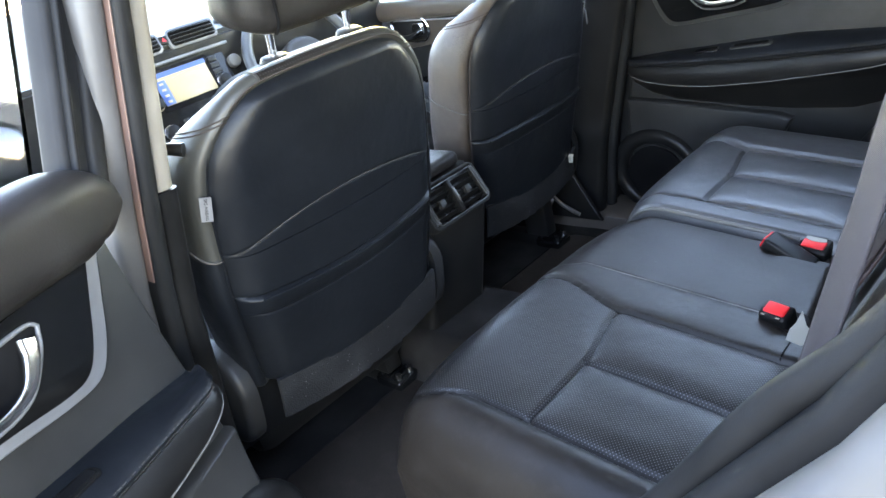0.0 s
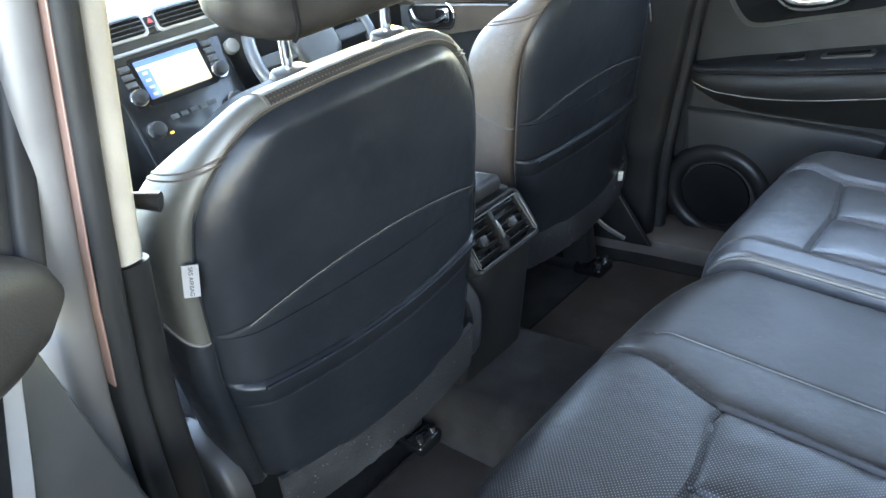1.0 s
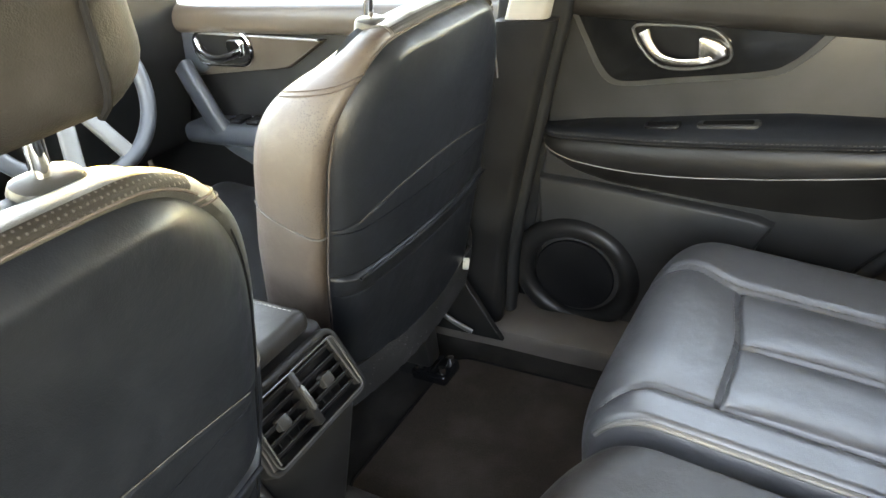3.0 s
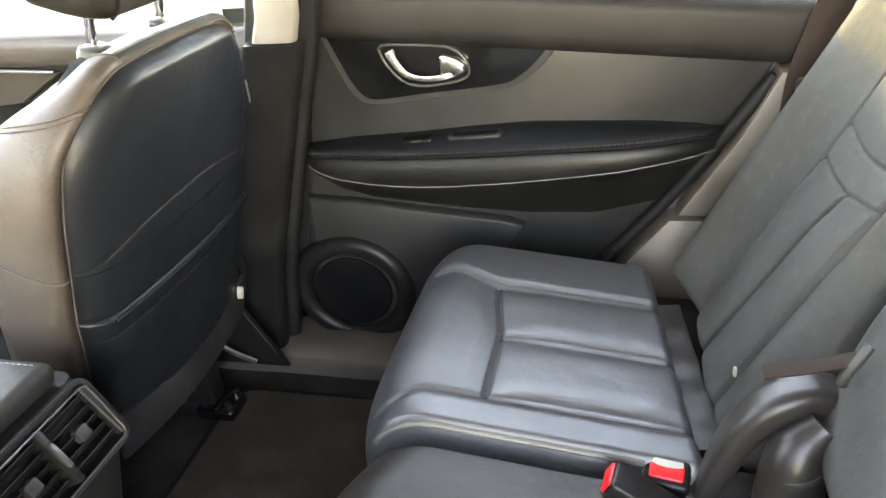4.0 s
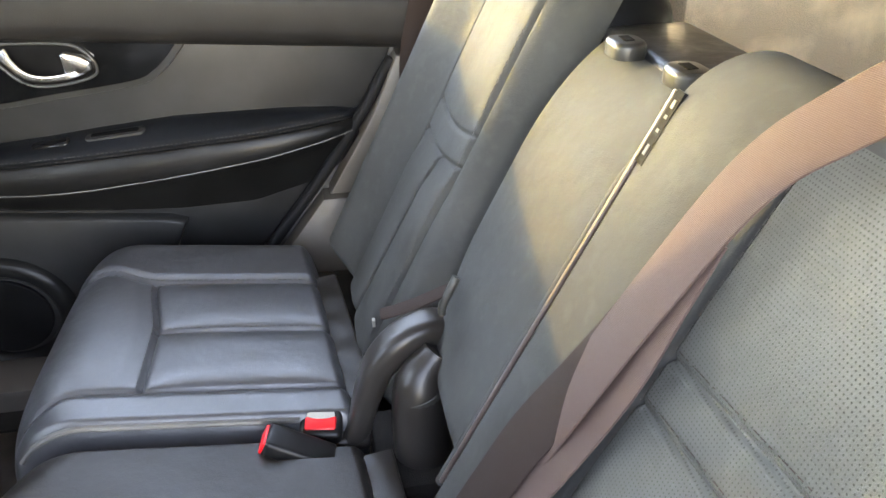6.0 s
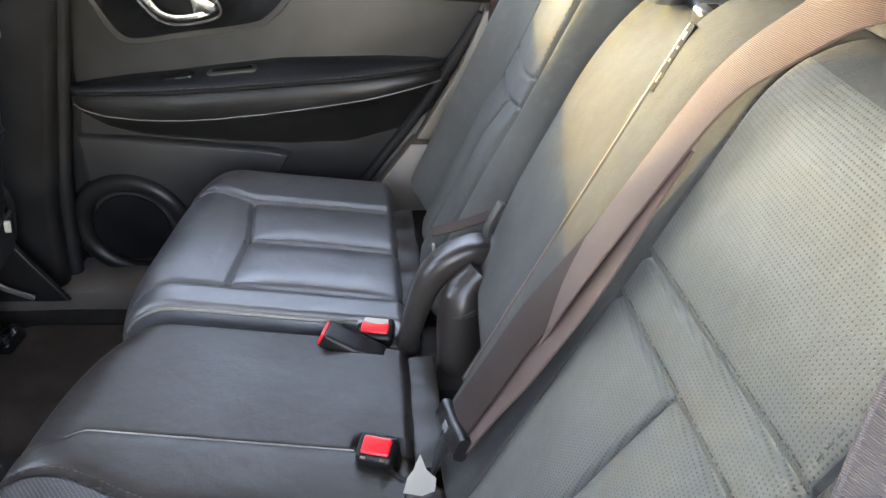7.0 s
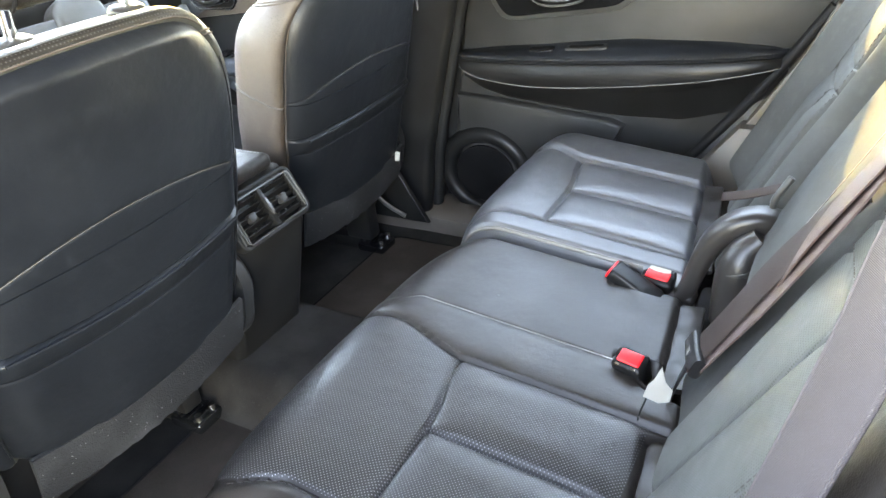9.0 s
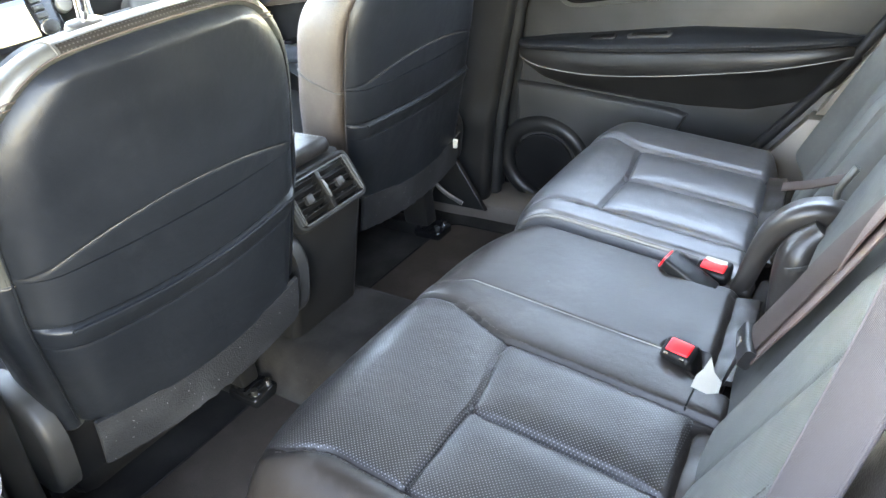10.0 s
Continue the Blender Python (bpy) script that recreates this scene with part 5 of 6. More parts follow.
# ---- rear doors ----
def door(name, label, place, open_door):
    """Built in door space: a rearward from its front edge, b up (world height), n inward; place(a, b, n) sets it in the world."""
    d = thing(name, place(0, 0.55, 0), label, "car door", kind="")

    def solid(poly, n0, depth, bevel, mat, nm, lab="", parent=None):
        return part(nm, plate(poly, lambda a, b, n: place(a, b, n0 + n), depth, bevel, 3), mat, parent or d, lab)

    # inner panel outline; the rear edge slopes up with the wheel arch
    outline = [(-0.002, 1.175), (-0.02, 1.05), (-0.045, 0.90), (-0.085, 0.70), (-0.08, 0.60), (-0.03, 0.525), (0.03, 0.505), (0.34, 0.50), (0.435, 0.61), (0.507, 0.745), (0.547, 0.788), (0.612, 0.869), (0.679, 0.965), (0.741, 1.042), (0.772, 1.115)]
    solid(outline, 0.0, 0.03, 0.008, M_PLASTIC_GREY, "panel", "charcoal plastic inner door panel")
    # soft belt roll along the window
    belt_pts = [place(a, 1.220 - (0.0 if open_door else 0.08) * max(0.0, a) - 0.03 * (1 - rim((a + 0.009) / 0.06)), 0.0) for a in np.concatenate((np.linspace(-0.008, 0.06, 10), np.linspace(0.1, 0.82, 16)))]
    nrm = place(0, 0, 1) - place(0, 0, 0)
    part("belt_trim", sweep(belt_pts, rounded(0.085, 0.10, 0.032, 6), (0, 0, 1), False, None, lambda f: 0.45 + 0.55 * rim((f + 0.02) / 0.4)), M_SOFT, d, "soft dark belt trim under the window")
    # glossy handle panel with a satin edge; the closed door's is darkened for dimmer light
    tri = [(0.026, 1.176), (0.440, 1.148), (0.413, 1.116), (0.382, 1.089), (0.343, 1.072), (0.20, 1.056), (0.128, 1.049), (0.089, 1.053), (0.066, 1.080), (0.046, 1.126)]
    round_off = lambda poly: [(p.x, p.y) for p in smooth_line([(x, y, 0) for x, y in poly[1:] + poly[:1]], 4)]
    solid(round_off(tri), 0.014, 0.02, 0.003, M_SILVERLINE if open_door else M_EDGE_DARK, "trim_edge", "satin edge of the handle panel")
    inner = [(0.038, 1.173), (0.424, 1.147), (0.400, 1.119), (0.373, 1.096), (0.336, 1.081), (0.20, 1.066), (0.130, 1.058), (0.098, 1.062), (0.077, 1.086), (0.058, 1.127)]
    if open_door:
        inner = [(x + (0.007 if x < 0.2 else 0.0), y + 0.004) for x, y in inner]
    g = solid(round_off(inner), 0.0165, 0.02, 0.002, M_GLOSS, "handle_panel", "glossy black handle panel")
    cx, cz = 0.211, 1.117
    loop = [(-0.078, 0.030), (-0.070, 0.008), (-0.050, -0.018), (-0.030, -0.031), (0.0, -0.035), (0.040, -0.031), (0.070, -0.022), (0.077, -0.008), (0.070, 0.010), (0.050, 0.027), (0.020, 0.033), (-0.035, 0.036), (-0.068, 0.036)]
    # bezel takes the shaded copy of the trim on the closed door
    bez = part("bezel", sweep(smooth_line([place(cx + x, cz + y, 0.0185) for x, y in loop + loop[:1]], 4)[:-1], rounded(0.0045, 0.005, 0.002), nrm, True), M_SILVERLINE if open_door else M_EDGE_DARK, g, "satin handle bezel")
    solid([(cx + x * 0.97, cz + y * 0.97) for x, y in loop], 0.0178, 0.004, 0.001, M_INK, "cup", "black recessed cup", g)
    lever = smooth_line([place(cx - 0.058, cz + 0.026, 0.022), place(cx - 0.050, cz + 0.010, 0.028), place(cx - 0.030, cz - 0.010, 0.034), place(cx + 0.0, cz - 0.018, 0.037), place(cx + 0.035, cz - 0.016, 0.036), place(cx + 0.060, cz - 0.010, 0.030)])
    part("lever", sweep(lever, rounded(0.018, 0.009, 0.004, 4), nrm, False, None, lambda f: 1.15 - 0.55 * soft(f / 0.6)), M_SATIN, g, "chrome door lever")
    solid([(cx + 0.050 + x, cz + 0.000 + y) for x, y in ((-0.020, -0.016), (0.010, -0.015), (0.024, -0.008), (0.024, 0.004), (0.012, 0.014), (-0.014, 0.022), (-0.021, 0.018))], 0.036, 0.014, 0.006, M_SATIN, "lever_paddle", "chrome lever paddle", g)
    # padded armrest
    def arm_line(a):
        """Heights of the top, the stitched edge, the crease and the underside, and how far it stands off the panel."""
        top = np.interp(a, (-0.03, 0.067, 0.173, 0.27, 0.388, 0.58, 0.663, 0.70), (0.967, 0.980, 0.988, 0.998, 1.008, 1.008, 1.003, 0.996))
        stitch = np.interp(a, (-0.03, 0.155, 0.24, 0.355, 0.541, 0.653, 0.70), (0.975, 0.974, 0.977, 0.983, 0.994, 1.002, 1.002))
        fold = np.interp(a, (-0.03, -0.016, 0.042, 0.10, 0.148, 0.20, 0.252, 0.353, 0.45, 0.542, 0.622, 0.70), (0.951, 0.943, 0.923, 0.915, 0.9115, 0.911, 0.913, 0.921, 0.932, 0.944, 0.958, 0.972))
        under = np.interp(a, (-0.03, 0.015, 0.086, 0.25, 0.372, 0.50, 0.62, 0.66, 0.70), (0.905, 0.878, 0.859, 0.842, 0.834, 0.836, 0.868, 0.895, 0.935))
        off = 0.062 * min(0.25 + 0.75 * rim((a + 0.032) / 0.05), 0.08 + 0.92 * rim((0.705 - a) / 0.22))
        return float(top), float(stitch), float(fold), float(under), off

    lines = [-0.031 + 0.733 * k / 56 for k in range(57)]
    bm_top, bm_low = bmesh.new(), bmesh.new()
    rings_top, rings_low, seam, crease = [], [], [], []
    for a in lines:
        top, stitch, fold, under, off = arm_line(a)
        rings_top.append([bm_top.verts.new(place(a, z, n)) for n, z in ((-0.004, stitch - 0.012), (-0.004, top + 0.004), (off * 0.25, top + 0.003), (off * 0.6, top * 0.4 + stitch * 0.6 + 0.006), (off * 0.85, stitch + 0.005), (off * 0.97, stitch + 0.001), (off + 0.001, stitch - 0.004), (off - 0.002, stitch - 0.0095), (off - 0.004, stitch - 0.012))])
        rings_low.append([bm_low.verts.new(place(a, z, n)) for n, z in ((-0.004, stitch - 0.013), (off - 0.003, stitch - 0.013), (off - 0.0005, stitch - 0.016), (off + 0.003, fold * 0.6 + stitch * 0.4), (off + 0.004, fold + 0.004), (off + 0.002, fold), (off - 0.003, fold - 0.003), (off * 0.70, fold * 0.74 + under * 0.26), (off * 0.36, fold * 0.42 + under * 0.58), (off * 0.14, fold * 0.16 + under * 0.84), (-0.001, under), (-0.006, under - 0.001))])
        seam.append(place(a, stitch - 0.0015, off + 0.0006))
        crease.append(place(a, fold + 0.0005, off + 0.0028))
    for bm, rings in ((bm_top, rings_top), (bm_low, rings_low)):
        k = len(rings[0])
        for r, s in zip(rings, rings[1:]):
            for j in range(k):
                bm.faces.new((r[j], r[(j + 1) % k], s[(j + 1) % k], s[j]))
        bm.faces.new(rings[0])
        bm.faces.new(rings[-1])
    arm = part("armrest", bm_top, M_LEATHER_BACK, d, "padded black armrest with double stitching")
    body = part("armrest_body", bm_low, M_PLASTIC, d, "black armrest side and underside")
    stitches(seam[2:-2], (0, 0, 0), M_THREAD_DARK, arm, 0.005, 0.0025, 0.0007)
    stitches([p - Vector((0, 0, 0.0065)) for p in seam[2:-2]], (0, 0, 0), M_THREAD_DARK, arm, 0.005, 0.0025, 0.0007)
    # painted highlight along the armrest crease
    part("crease_highlight", tube(crease[1:-1], 0.0012, nrm), M_EDGE_HIGHLIGHT, body, "fine pale highlight painted along the crease")

    def on_top(a, b, n):
        top, stitch, fold, under, off = arm_line(a)
        f = max(0.0, min(1.0, b / max(0.01, off)))
        return place(a, top + 0.005 + (stitch - top) * f * f + n, b)

    for a0, n0, wa, wn, mat_, nm, lab in ((0.188, 0.030, 0.062, 0.020, M_GLOSS, "switch", "window switch plate"), (0.293, 0.030, 0.098, 0.018, M_PLASTIC_GREY, "pull_cup", "recessed pull cup")):
        top_p = part(nm, plate([(a0 + x, n0 + y) for x, y in rounded(wa, wn, 0.008)], on_top, 0.008, 0.002), mat_, arm, lab)
        part("recess", plate([(a0 + x, n0 + y) for x, y in rounded(wa * 0.8, wn * 0.55, 0.004)], lambda a, b, n: on_top(a, b, n + 0.0008), 0.003, 0.0), M_INK, top_p)
    # map pocket step and speaker
    step = [(-0.05, 0.865), (0.06, 0.858), (0.345, 0.827), (0.375, 0.816), (0.352, 0.772), (0.33, 0.70), (0.30, 0.54), (0.02, 0.53), (-0.045, 0.62), (-0.055, 0.72)]
    solid(step, 0.022, 0.03, 0.012, M_PLASTIC_GREY, "lower_panel", "raised lower door panel")
    sx, sz = 0.018, 0.657
    spk = part("speaker", sweep([place(sx + 0.112 * math.cos(t), sz + 0.105 * math.sin(t), 0.016) for t in np.linspace(0, 2 * math.pi, 49)[:-1]], circle(0.022, 12, 0.022), nrm, True), M_PLASTIC, d, "round speaker surround")
    solid([(sx + 0.082 * math.cos(t), sz + 0.078 * math.sin(t)) for t in np.linspace(0, 2 * math.pi, 33)[:-1]], 0.030, 0.012, 0.003, M_INK, "grille", "black speaker grille", spk)
    return d, solid


def far_place(a, b, n):
    return Vector((-0.713 + a, 0.735 - n, b))


far_door, _ = door("rear_door", "closed black rear door with chrome handle", far_place, False)

TH = radians(66)


def near_place(a, b, n):
    c, s = math.cos(TH), math.sin(TH)
    return Vector((-0.565 + a * c + n * s, -0.740 - a * s + n * c, b + 0.024))


near_door, near_solid = door("rear_door", "open rear door with chrome handle and stitched armrest", near_place, True)
near_solid([(0.0, 1.16), (0.0, 0.45), (0.42, 0.45), (0.78, 0.95), (0.80, 1.16)], -0.032, 0.09, 0.02, M_PAINT, "outer_skin", "silver painted outer skin")
inward = near_place(0, 0, 1) - near_place(0, 0, 0)
bm = sweep([near_place(0.010, 1.20, -0.018), near_place(-0.011, 1.255, -0.018), near_place(-0.075, 1.413, -0.018), near_place(-0.165, 1.64, -0.018)], rounded(0.040, 0.036, 0.008), inward)
part("window_frame", bm, M_FRAME, near_door, "black window frame upright")
bm = sweep([near_place(-0.022, 1.22, -0.004), near_place(-0.040, 1.265, -0.004), near_place(-0.104, 1.413, -0.004), near_place(-0.190, 1.63, -0.004)], rounded(0.024, 0.026, 0.008), inward)
part("frame_seal", bm, M_SEAL, near_door, "black rubber seal on the window frame")
bm = sweep([near_place(0.014, 1.215, 0.004), near_place(-0.008, 1.27, 0.004), near_place(-0.066, 1.413, 0.004), near_place(-0.150, 1.62, 0.004)], rounded(0.006, 0.010, 0.0025), inward)
part("glass_run", bm, M_SEAL, near_door, "rubber glass run")
bm = sweep([near_place(-0.165, 1.645, -0.018), near_place(0.70, 1.63, -0.018)], rounded(0.04, 0.045, 0.01), (0, 0, 1))
part("window_frame", bm, M_FRAME, near_door, "black window frame top")
part("door_catch", tube([near_place(-0.030, 0.962, 0.0), near_place(-0.030, 0.962, 0.012)], 0.009, (0, 0, 1), 14), M_STEEL, near_door, "small bright screw cap")

# ---- dashboard ----
dash = thing("dashboard", (-1.75, 0.0, 0.95), "grey and black dashboard with silver-edged vents", "dashboard")
bm = bmesh.new()
prof = [(-1.94, 1.16), (-1.80, 1.27), (-1.70, 1.285), (-1.64, 1.27), (-1.63, 1.20), (-1.66, 1.02), (-1.72, 0.86), (-1.94, 0.80)]
rings = [[bm.verts.new((x, y, z)) for x, z in prof] for y in np.linspace(-0.73, 0.73, 12)]
for r, s in zip(rings, rings[1:]):
    for j in range(len(prof)):
        bm.faces.new((r[j], r[(j + 1) % len(prof)], s[(j + 1) % len(prof)], s[j]))
bm.faces.new(rings[0])
bm.faces.new(rings[-1])
bmesh.ops.bevel(bm, geom=bm.edges[:], offset=0.012, segments=2, affect="EDGES")
part("body", bm, M_PLASTIC, dash)
DN = Vector((0.94, 0, 0.34)).normalized()
DU = Vector((-DN.z, 0, DN.x))
DC = Vector((-1.625, -0.045, 1.16))


def dash_sp(a, b, n):
    return DC + Vector((0, a, 0)) + DU * b + DN * n


def dplate(cx, cz, w, h, r, n0, depth, mat, nm, parent=None, lab=""):
    return part(nm, plate([(cx + x, cz + y) for x, y in rounded(w, h, r)], lambda a, b, n: dash_sp(a, b, n0 + n), depth, min(0.003, depth * 0.4)), mat, parent or dash, lab)


stack = dplate(0.0, -0.05, 0.29, 0.30, 0.02, 0.012, 0.05, M_GLOSS, "centre_panel", None, "glossy black centre panel")
bezel = dplate(0.0, 0.008, 0.182, 0.112, 0.006, 0.0138, 0.004, M_INK, "screen_bezel", stack, "black screen surround")
screen = dplate(0.0, 0.01, 0.160, 0.088, 0.004, 0.015, 0.004, M_SCREEN, "screen", stack, "lit map screen")
dplate(-0.066, 0.0, 0.028, 0.066, 0.002, 0.0165, 0.002, M_SCREEN_BLUE, "screen_menu", screen, "blue menu column")
dplate(0.0, 0.047, 0.162, 0.012, 0.002, 0.0165, 0.002, M_SCREEN_BLUE, "screen_bar", screen, "blue title bar")
for k in range(4):
    dplate(-0.066, 0.024 - 0.016 * k, 0.012, 0.006, 0.001, 0.0172, 0.001, M_SCREEN, "screen_icon", screen)
part("screen_route", tube([dash_sp(-0.03, 0.03, 0.0168), dash_sp(0.02, 0.038, 0.0168), dash_sp(0.07, 0.03, 0.0168)], 0.0008), M_SCREEN_RED, screen)
for sx in (-1, 1):
    for k in range(3):
        dplate(sx * 0.105, 0.045 - 0.018 * k, 0.026, 0.013, 0.002, 0.017, 0.006, M_PLASTIC_GREY, "button", stack)
    for cz, r in ((-0.022, 0.016), (-0.10, 0.017)):
        kn = part("knob", plate([(sx * 0.105 + r * math.cos(t), cz + r * math.sin(t)) for t in np.linspace(0, 2 * math.pi, 25)[:-1]], lambda a, b, n: dash_sp(a, b, 0.036 + n), 0.025, 0.003), M_PLASTIC, stack, "black rotary knob")
        part("knob_ring", sweep([dash_sp(sx * 0.105 + (r + 0.002) * math.cos(t), cz + (r + 0.002) * math.sin(t), 0.018) for t in np.linspace(0, 2 * math.pi, 25)[:-1]], circle(0.0025, 6), DN, True), M_CHROME, kn, "chrome ring")
for k in range(5):
    dplate(-0.05 + 0.025 * k, -0.085, 0.018, 0.011, 0.002, 0.016, 0.004, M_PLASTIC_GREY, "button", stack)
dplate(-0.075, -0.115, 0.008, 0.005, 0.001, 0.016, 0.003, M_AMBER, "indicator", stack, "amber lamp")
part("trim_bar", sweep([dash_sp(-0.17, 0.075, 0.016), dash_sp(0.17, 0.075, 0.016)], rounded(0.008, 0.006, 0.002), DN), M_SILVERLINE, stack, "silver trim bar")
for cx in (-0.085, 0.085, -0.55, 0.62):
    v = dplate(cx, 0.125, 0.15, 0.055, 0.014, 0.022, 0.03, M_SILVERLINE, "air_vent", None, "silver-edged air vent")
    dplate(cx, 0.125, 0.136, 0.042, 0.010, 0.024, 0.006, M_INK, "recess", v)
    for k in range(4):
        part("slat", box((-0.004, -0.064, -0.0012), (0.004, 0.064, 0.0012), 0.0006, 1, Matrix.Translation(dash_sp(cx, 0.110 + 0.0105 * k, 0.026))), M_PLASTIC, v)
hazard = dplate(0.0, 0.128, 0.024, 0.022, 0.003, 0.024, 0.01, M_PLASTIC, "hazard_button", None, "black hazard button")
part("triangle", plate([(-0.006, 0.123), (0.006, 0.123), (0.0, 0.134)], lambda a, b, n: dash_sp(a, b, 0.0252 + n), 0.001, 0.0), M_HAZARD, hazard, "red warning triangle")
part("start_button", plate([(0.165 + 0.018 * math.cos(t), 0.02 + 0.018 * math.sin(t)) for t in np.linspace(0, 2 * math.pi, 25)[:-1]], lambda a, b, n: dash_sp(a, b, 0.022 + n), 0.02, 0.003), M_EDGE, dash, "round satin start button")
part("instrument_hood", plate([(x + 0.385, y + 0.12) for x, y in rounded(0.38, 0.13, 0.06, 6)], lambda a, b, n: dash_sp(a, b, -0.03 + n), 0.12, 0.02, 3), M_PLASTIC, dash, "black instrument hood")
tun = thing("front_console", (-1.40, -0.02, 0.59), "black front console between the seats with silver edge", "console")
part("body", box((-1.66, -0.13, 0.57), (-1.30, 0.09, 0.90), 0.03, 3, Matrix()), M_PLASTIC, tun)
part("shifter", sweep(smooth_line([(-1.48, -0.01, 0.89), (-1.47, -0.01, 0.95), (-1.475, -0.01, 0.995)]), circle(0.02, 12), (0, 1, 0)), M_LEATHER, tun)
for y in (-0.115, 0.075):
    part("edge_trim", tube([(-1.64, y, 0.95), (-1.50, y, 0.905), (-1.31, y, 0.90)], 0.006), M_SILVERLINE, tun, "silver edge trim")

# ---- steering wheel ----
WN = Vector((0.90, 0, 0.42)).normalized()
WU = Vector((-WN.z, 0, WN.x))
WC = Vector((-1.560, 0.320, 1.130))
wheel = thing("steering_wheel", WC, "black leather steering wheel with satin grey spokes", "steering wheel")
part("rim", sweep([WC + Vector((0, 0.183 * math.cos(t), 0)) + WU * 0.183 * math.sin(t) for t in np.linspace(0, 2 * math.pi, 65)[:-1]], circle(0.016, 12), WN, True), M_PULL, wheel, "stitched leather rim")
part("hub", plate([(0.075 * math.cos(t), 0.065 * math.sin(t)) for t in np.linspace(0, 2 * math.pi, 33)[:-1]], lambda a, b, n: WC + Vector((0, a, 0)) + WU * b + WN * (0.02 + n), 0.06, 0.02, 3), M_PLASTIC_GREY, wheel, "grey airbag hub")
for a in (0, 180, 250, 290):
    d = Vector((0, math.cos(radians(a)), 0)) + WU * math.sin(radians(a))
    part("spoke", sweep([WC + d * 0.06, WC + d * 0.178], rounded(0.035, 0.014, 0.006), WN), M_EDGE if a > 200 else M_PLASTIC_GREY, wheel, "satin spoke")
part("column", tube([WC - WN * 0.02, WC - WN * 0.22], 0.045, (0, 1, 0), 16), M_PLASTIC, wheel)

# ---- driver's door ----
ddoor = thing("driver_door", (-1.3, 0.74, 0.55), "closed black driver door with chrome handle", "car door")


def dd(a, b, n):
    return Vector((a, 0.735 - n, b))


def ddplate(poly, n0, depth, bev, mat, nm, lab="", parent=None):
    return part(nm, plate(poly, lambda a, b, n: dd(a, b, n0 + n), depth, bev, 3), mat, parent or ddoor, lab)


ddplate([(-1.93, 1.165), (-1.93, 0.55), (-0.97, 0.55), (-0.92, 0.80), (-0.86, 1.0), (-0.80, 1.165)], 0.0, 0.03, 0.008, M_PLASTIC, "panel", "charcoal inner door panel")
part("belt_trim", sweep([(-1.92, 0.738, 1.168), (-0.79, 0.738, 1.160)], rounded(0.085, 0.066, 0.030, 6), (0, 0, 1)), M_DOOR_SUNLIT, ddoor, "soft belt trim, sunlit sheen tinted in")
ddplate([(-1.88, 1.142), (-1.23, 1.118), (-1.34, 1.058), (-1.64, 1.03)], 0.014, 0.02, 0.006, M_DOOR_SUNLIT, "handle_panel", "satin handle panel, brown reflected light tinted in")
part("silver_line", tube([dd(-1.88, 1.146, 0.018), dd(-1.24, 1.120, 0.018)], 0.003), M_SILVERLINE, ddoor)
ring = [(-1.523 + x, 1.099 + y) for x, y in rounded(0.176, 0.076, 0.036, 7)]
part("bezel", sweep([dd(a, b, 0.018) for a, b in ring], circle(0.004, 8), (0, -1, 0), True), M_CHROME, ddoor, "chrome handle bezel")
ddplate([(-1.523 + x, 1.099 + y) for x, y in rounded(0.166, 0.066, 0.031, 7)], 0.0185, 0.004, 0.001, M_INK, "cup")
part("lever", sweep(smooth_line([dd(-1.596, 1.118, 0.022), dd(-1.576, 1.092, 0.03), dd(-1.535, 1.080, 0.034), dd(-1.488, 1.086, 0.034), dd(-1.455, 1.100, 0.026)]), circle(0.0095, 10), (0, -1, 0)), M_CHROME, ddoor, "chrome door lever")
ddplate([(-1.472 + x, 1.102 + y) for x, y in rounded(0.048, 0.040, 0.012, 5)], 0.034, 0.014, 0.006, M_CHROME, "lever_paddle", "chrome lever paddle")
ddplate([(-1.86, 1.138), (-1.60, 1.142), (-1.563, 1.10), (-1.545, 1.066), (-1.60, 1.036), (-1.84, 1.015)], 0.02, 0.06, 0.018, M_PULL, "pull_handle_top", "grey pull handle")
part("pull_handle", sweep(smooth_line([dd(-1.63, 1.065, 0.05), dd(-1.585, 1.01, 0.066), dd(-1.525, 0.91, 0.070), dd(-1.47, 0.85, 0.045)]), rounded(0.050, 0.03, 0.012), (0, -1, 0)), M_PULL, ddoor, "slanted grey pull handle")
part("armrest", sweep(smooth_line([dd(-1.66, 0.90, 0.02), dd(-1.5, 0.91, 0.04), dd(-1.2, 0.93, 0.045), dd(-0.95, 0.93, 0.02)]), rounded(0.10, 0.05, 0.02), (0, 0, 1)), M_PULL, ddoor, "padded black armrest")
for k in range(3):
    part("window_switch", box((-1.50 + 0.05 * k, 0.66, 0.941), (-1.465 + 0.05 * k, 0.70, 0.952), 0.003), M_GLOSS, ddoor, "glossy window switch")

# ---- outside mirror on the passenger side ----
mir = thing("side_mirror", (-1.62, -0.86, 1.16), "dark door mirror housing outside the front window", "mirror")
part("housing", plate([(a, b) for a, b in rounded(0.19, 0.14, 0.05, 6)], lambda a, b, n: Vector((-1.58 + n, -0.90 + a, 1.27 + b)), 0.09, 0.01, 3), M_PLASTIC, mir)
part("mirror_glass", plate([(a, b) for a, b in rounded(0.165, 0.115, 0.04, 6)], lambda a, b, n: Vector((-1.576 + n, -0.90 + a, 1.27 + b)), 0.004, 0.001), M_CHROME, mir, "mirror glass")
part("arm", box((-1.66, -0.85, 1.15), (-1.60, -0.77, 1.22), 0.015), M_PLASTIC, mir)

# ---- parked car ahead ----
parked = thing("parked_car", (-4.45, -1.5, 0.0), "pale parked car with dark windows standing on the asphalt outside", "car")


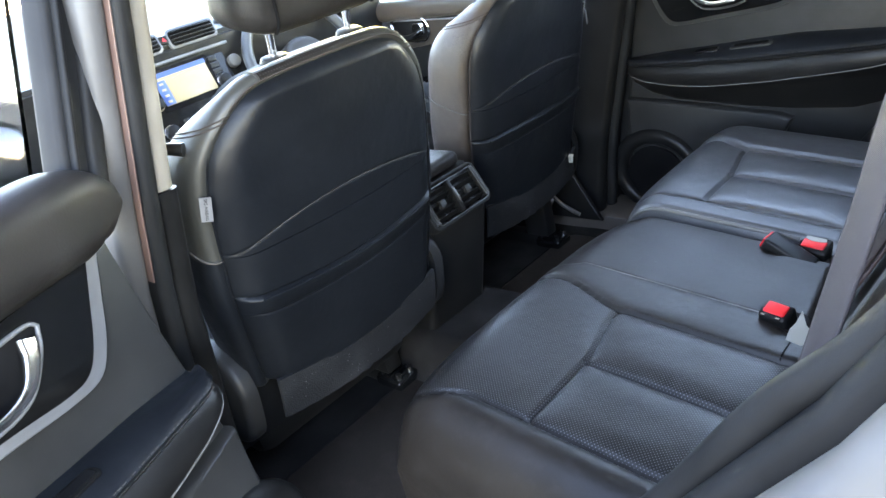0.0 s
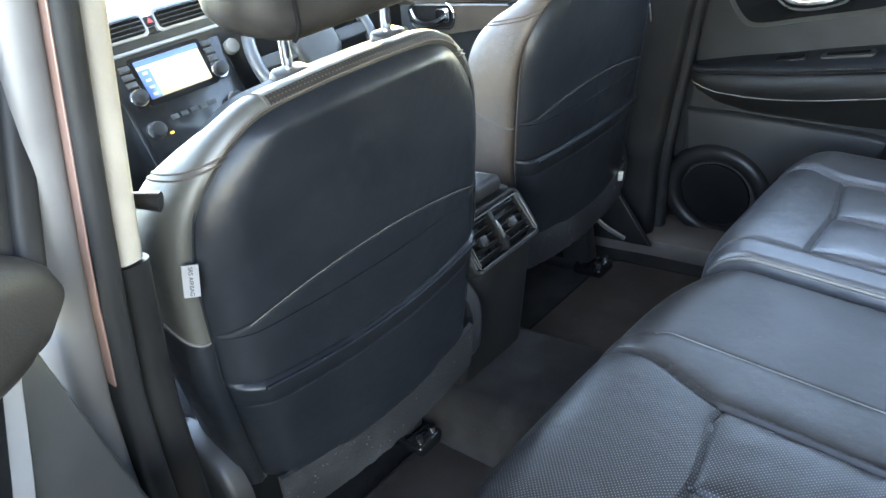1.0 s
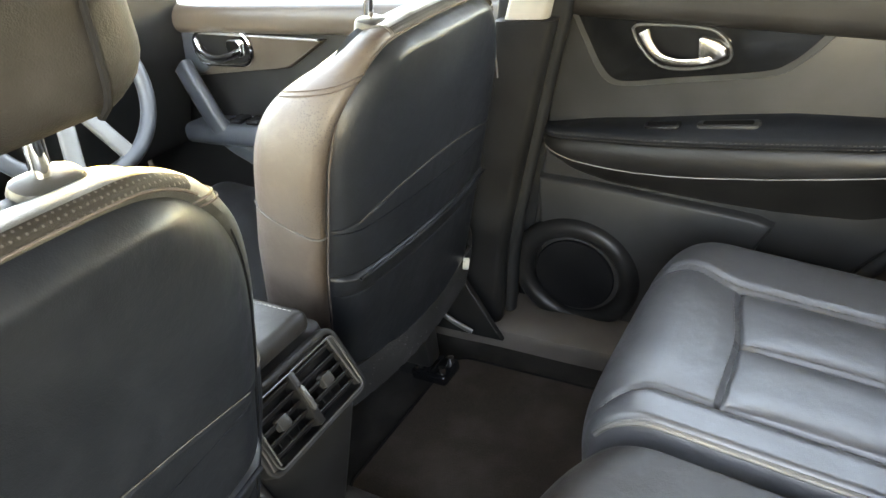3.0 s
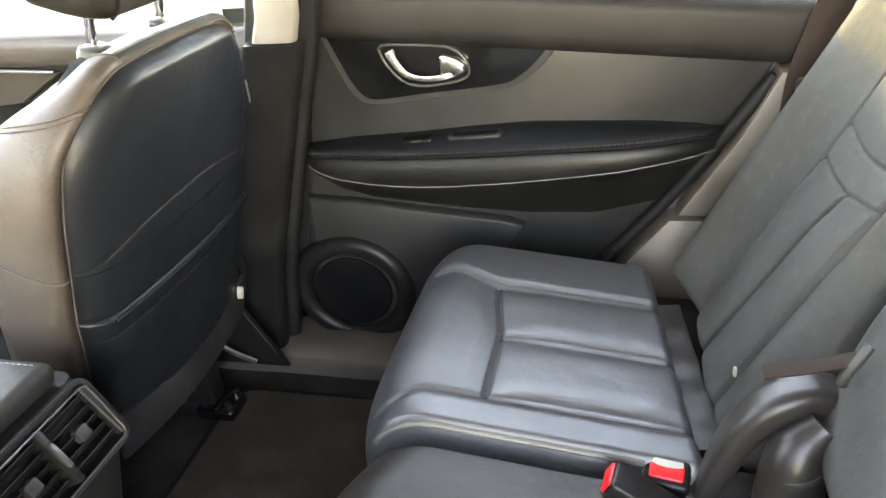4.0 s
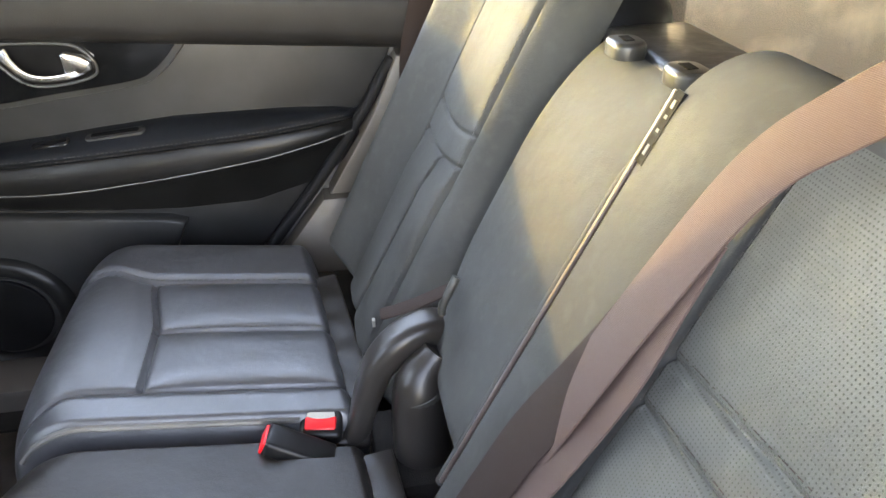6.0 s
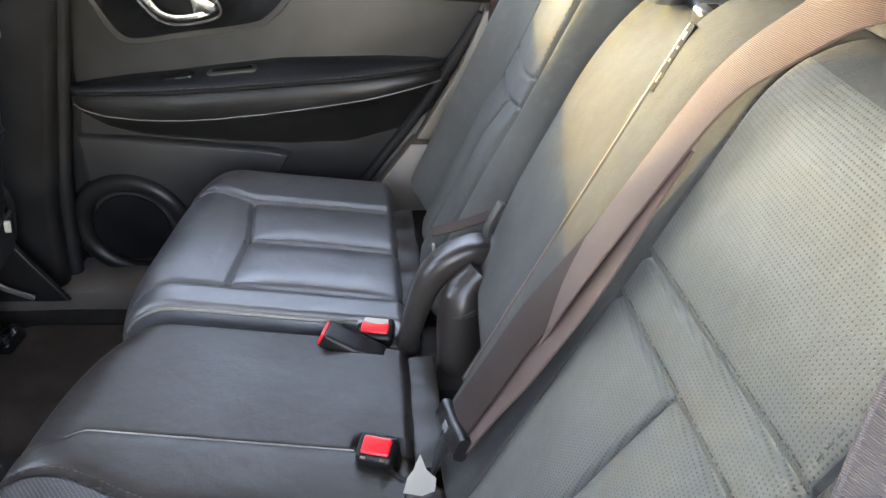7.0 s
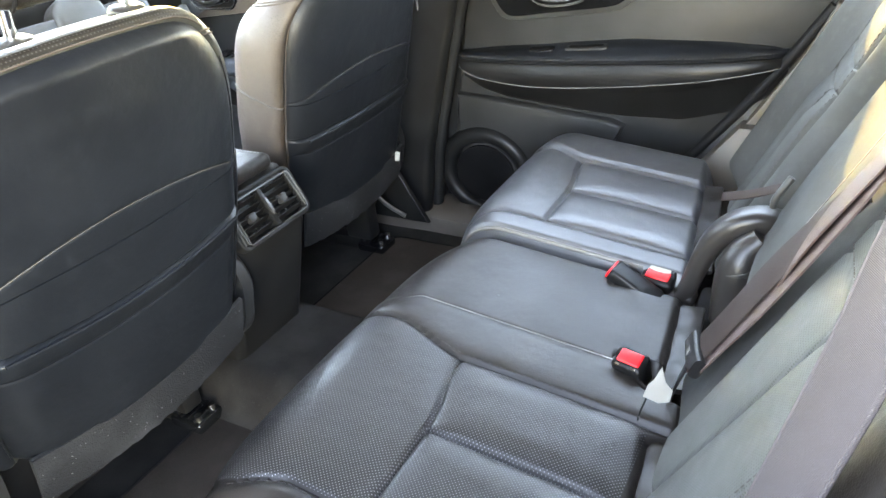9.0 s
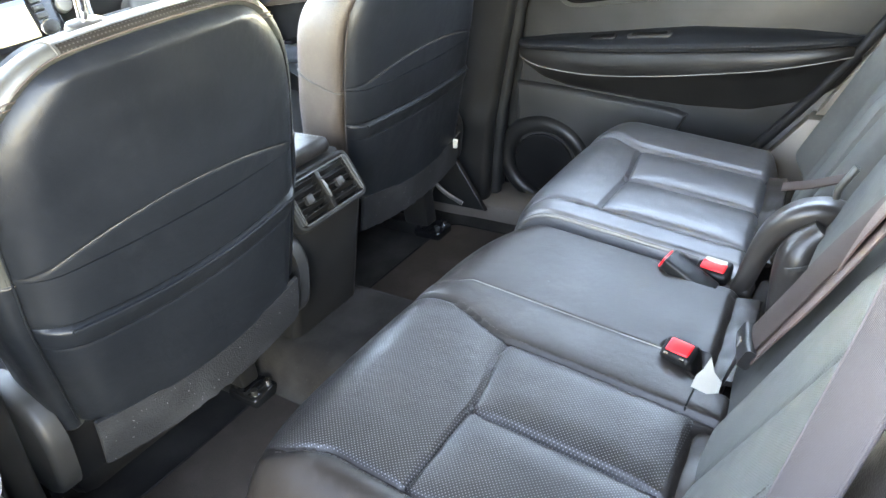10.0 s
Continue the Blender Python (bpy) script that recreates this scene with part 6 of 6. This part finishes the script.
def flank(y, z, n):
    """The parked car's near side, n outward; the cabin leans in above the belt line."""
    return Vector((-3.6 + n - 0.30 * max(0.0, z - 0.82), y, z))


def car_loft(poly, inset, name, material, label):
    """A closed form between the two sides of the parked car, following its side outline."""
    bm = bmesh.new()
    near = [bm.verts.new(flank(y, z, -inset)) for y, z in poly]
    far = [bm.verts.new(Vector((-8.9, 0, 0)) + Vector((-1, 1, 1)) * flank(y, z, -inset)) for y, z in poly]
    bm.faces.new(near)
    bm.faces.new(far[::-1])
    for i in range(len(poly)):
        j = (i + 1) % len(poly)
        bm.faces.new((near[j], near[i], far[i], far[j]))
    bmesh.ops.recalc_face_normals(bm, faces=bm.faces[:])
    bmesh.ops.bevel(bm, geom=bm.edges[:], offset=0.025, segments=3, affect="EDGES")
    return part(name, bm, material, parked, label)


car_loft(smooth_line([(-3.6, 0.24), (-3.72, 0.50), (-3.65, 0.84)], 4) + smooth_line([(0.30, 0.84), (1.05, 0.76), (1.28, 0.58), (1.22, 0.24)], 5), 0.0, "body", M_CAR_PAINT, "pale painted car body")
car_loft(smooth_line([(-3.35, 0.85), (-2.75, 1.33), (-1.9, 1.47), (-0.85, 1.45), (0.30, 0.85)], 5), 0.03, "cabin", M_CAR_PAINT, "pale roof and pillars")
for pts in ([(-0.86, 0.90), (0.08, 0.86), (-0.12, 1.06), (-0.30, 1.22), (-0.86, 1.37)], [(-1.85, 0.90), (-0.98, 0.89), (-0.98, 1.34), (-1.80, 1.37)], [(-2.75, 0.92), (-1.97, 0.90), (-1.92, 1.36), (-2.45, 1.30)]):
    side_glass = part("side_window", plate(pts, lambda a, b, n: flank(a, b, -0.014 + n), 0.012, 0.004), M_CAR_GLASS, parked, "dark tinted side window")
    part("window_trim", tube([flank(a, b, -0.012) for a, b in pts], 0.008, (1, 0, 0), 6, True), M_STEEL, side_glass, "thin bright window trim")
part("door_mirror", plate([(-0.40 + a, 1.02 + b) for a, b in rounded(0.24, 0.16, 0.06, 5)], lambda a, b, n: flank(a, b, 0.13 + n), 0.14, 0.03, 3), M_CAR_PAINT, parked, "pale door mirror housing")
for y in (-2.75, 0.55):
    tyre = part("wheel", sweep([Vector((-3.68, y + 0.25 * math.cos(t), 0.32 + 0.25 * math.sin(t))) for t in np.linspace(0, 2 * math.pi, 41)[:-1]], rounded(0.18, 0.13, 0.04), (1, 0, 0), True), M_SEAL, parked, "black rubber tyre")
    part("rim", plate([(y + 0.2 * math.cos(t), 0.32 + 0.2 * math.sin(t)) for t in np.linspace(0, 2 * math.pi, 33)[:-1]], lambda a, b, n: Vector((-3.62 + n, a, b)), 0.03, 0.008), M_STEEL, tyre, "silver wheel rim")

# ---- belt anchor lever and coat knob on the near pillar ----
knob = thing("belt_guide", (-0.66, -0.615, 1.24), "small black belt guide knob on the pillar", "belt guide")
part("arm", sweep(smooth_line([(-0.66, -0.632, 1.25), (-0.645, -0.605, 1.247), (-0.625, -0.585, 1.240)]), circle(0.008, 10), (0, 0, 1), False, None, lambda f: 0.6 + 0.6 * f), M_PLASTIC, knob)
fb = thing("front_seat_belt", (-0.70, -0.60, 0.62), "dark seat belt running down beside the pillar", "seat belt")
part("webbing", ribbon([(-0.62, -0.565, 1.55), (-0.68, -0.612, 1.20), (-0.74, -0.625, 0.85), (-0.78, -0.625, 0.62)], 0.046, 0.003, (0.5, 1, 0)), M_BELT_DARK, fb)
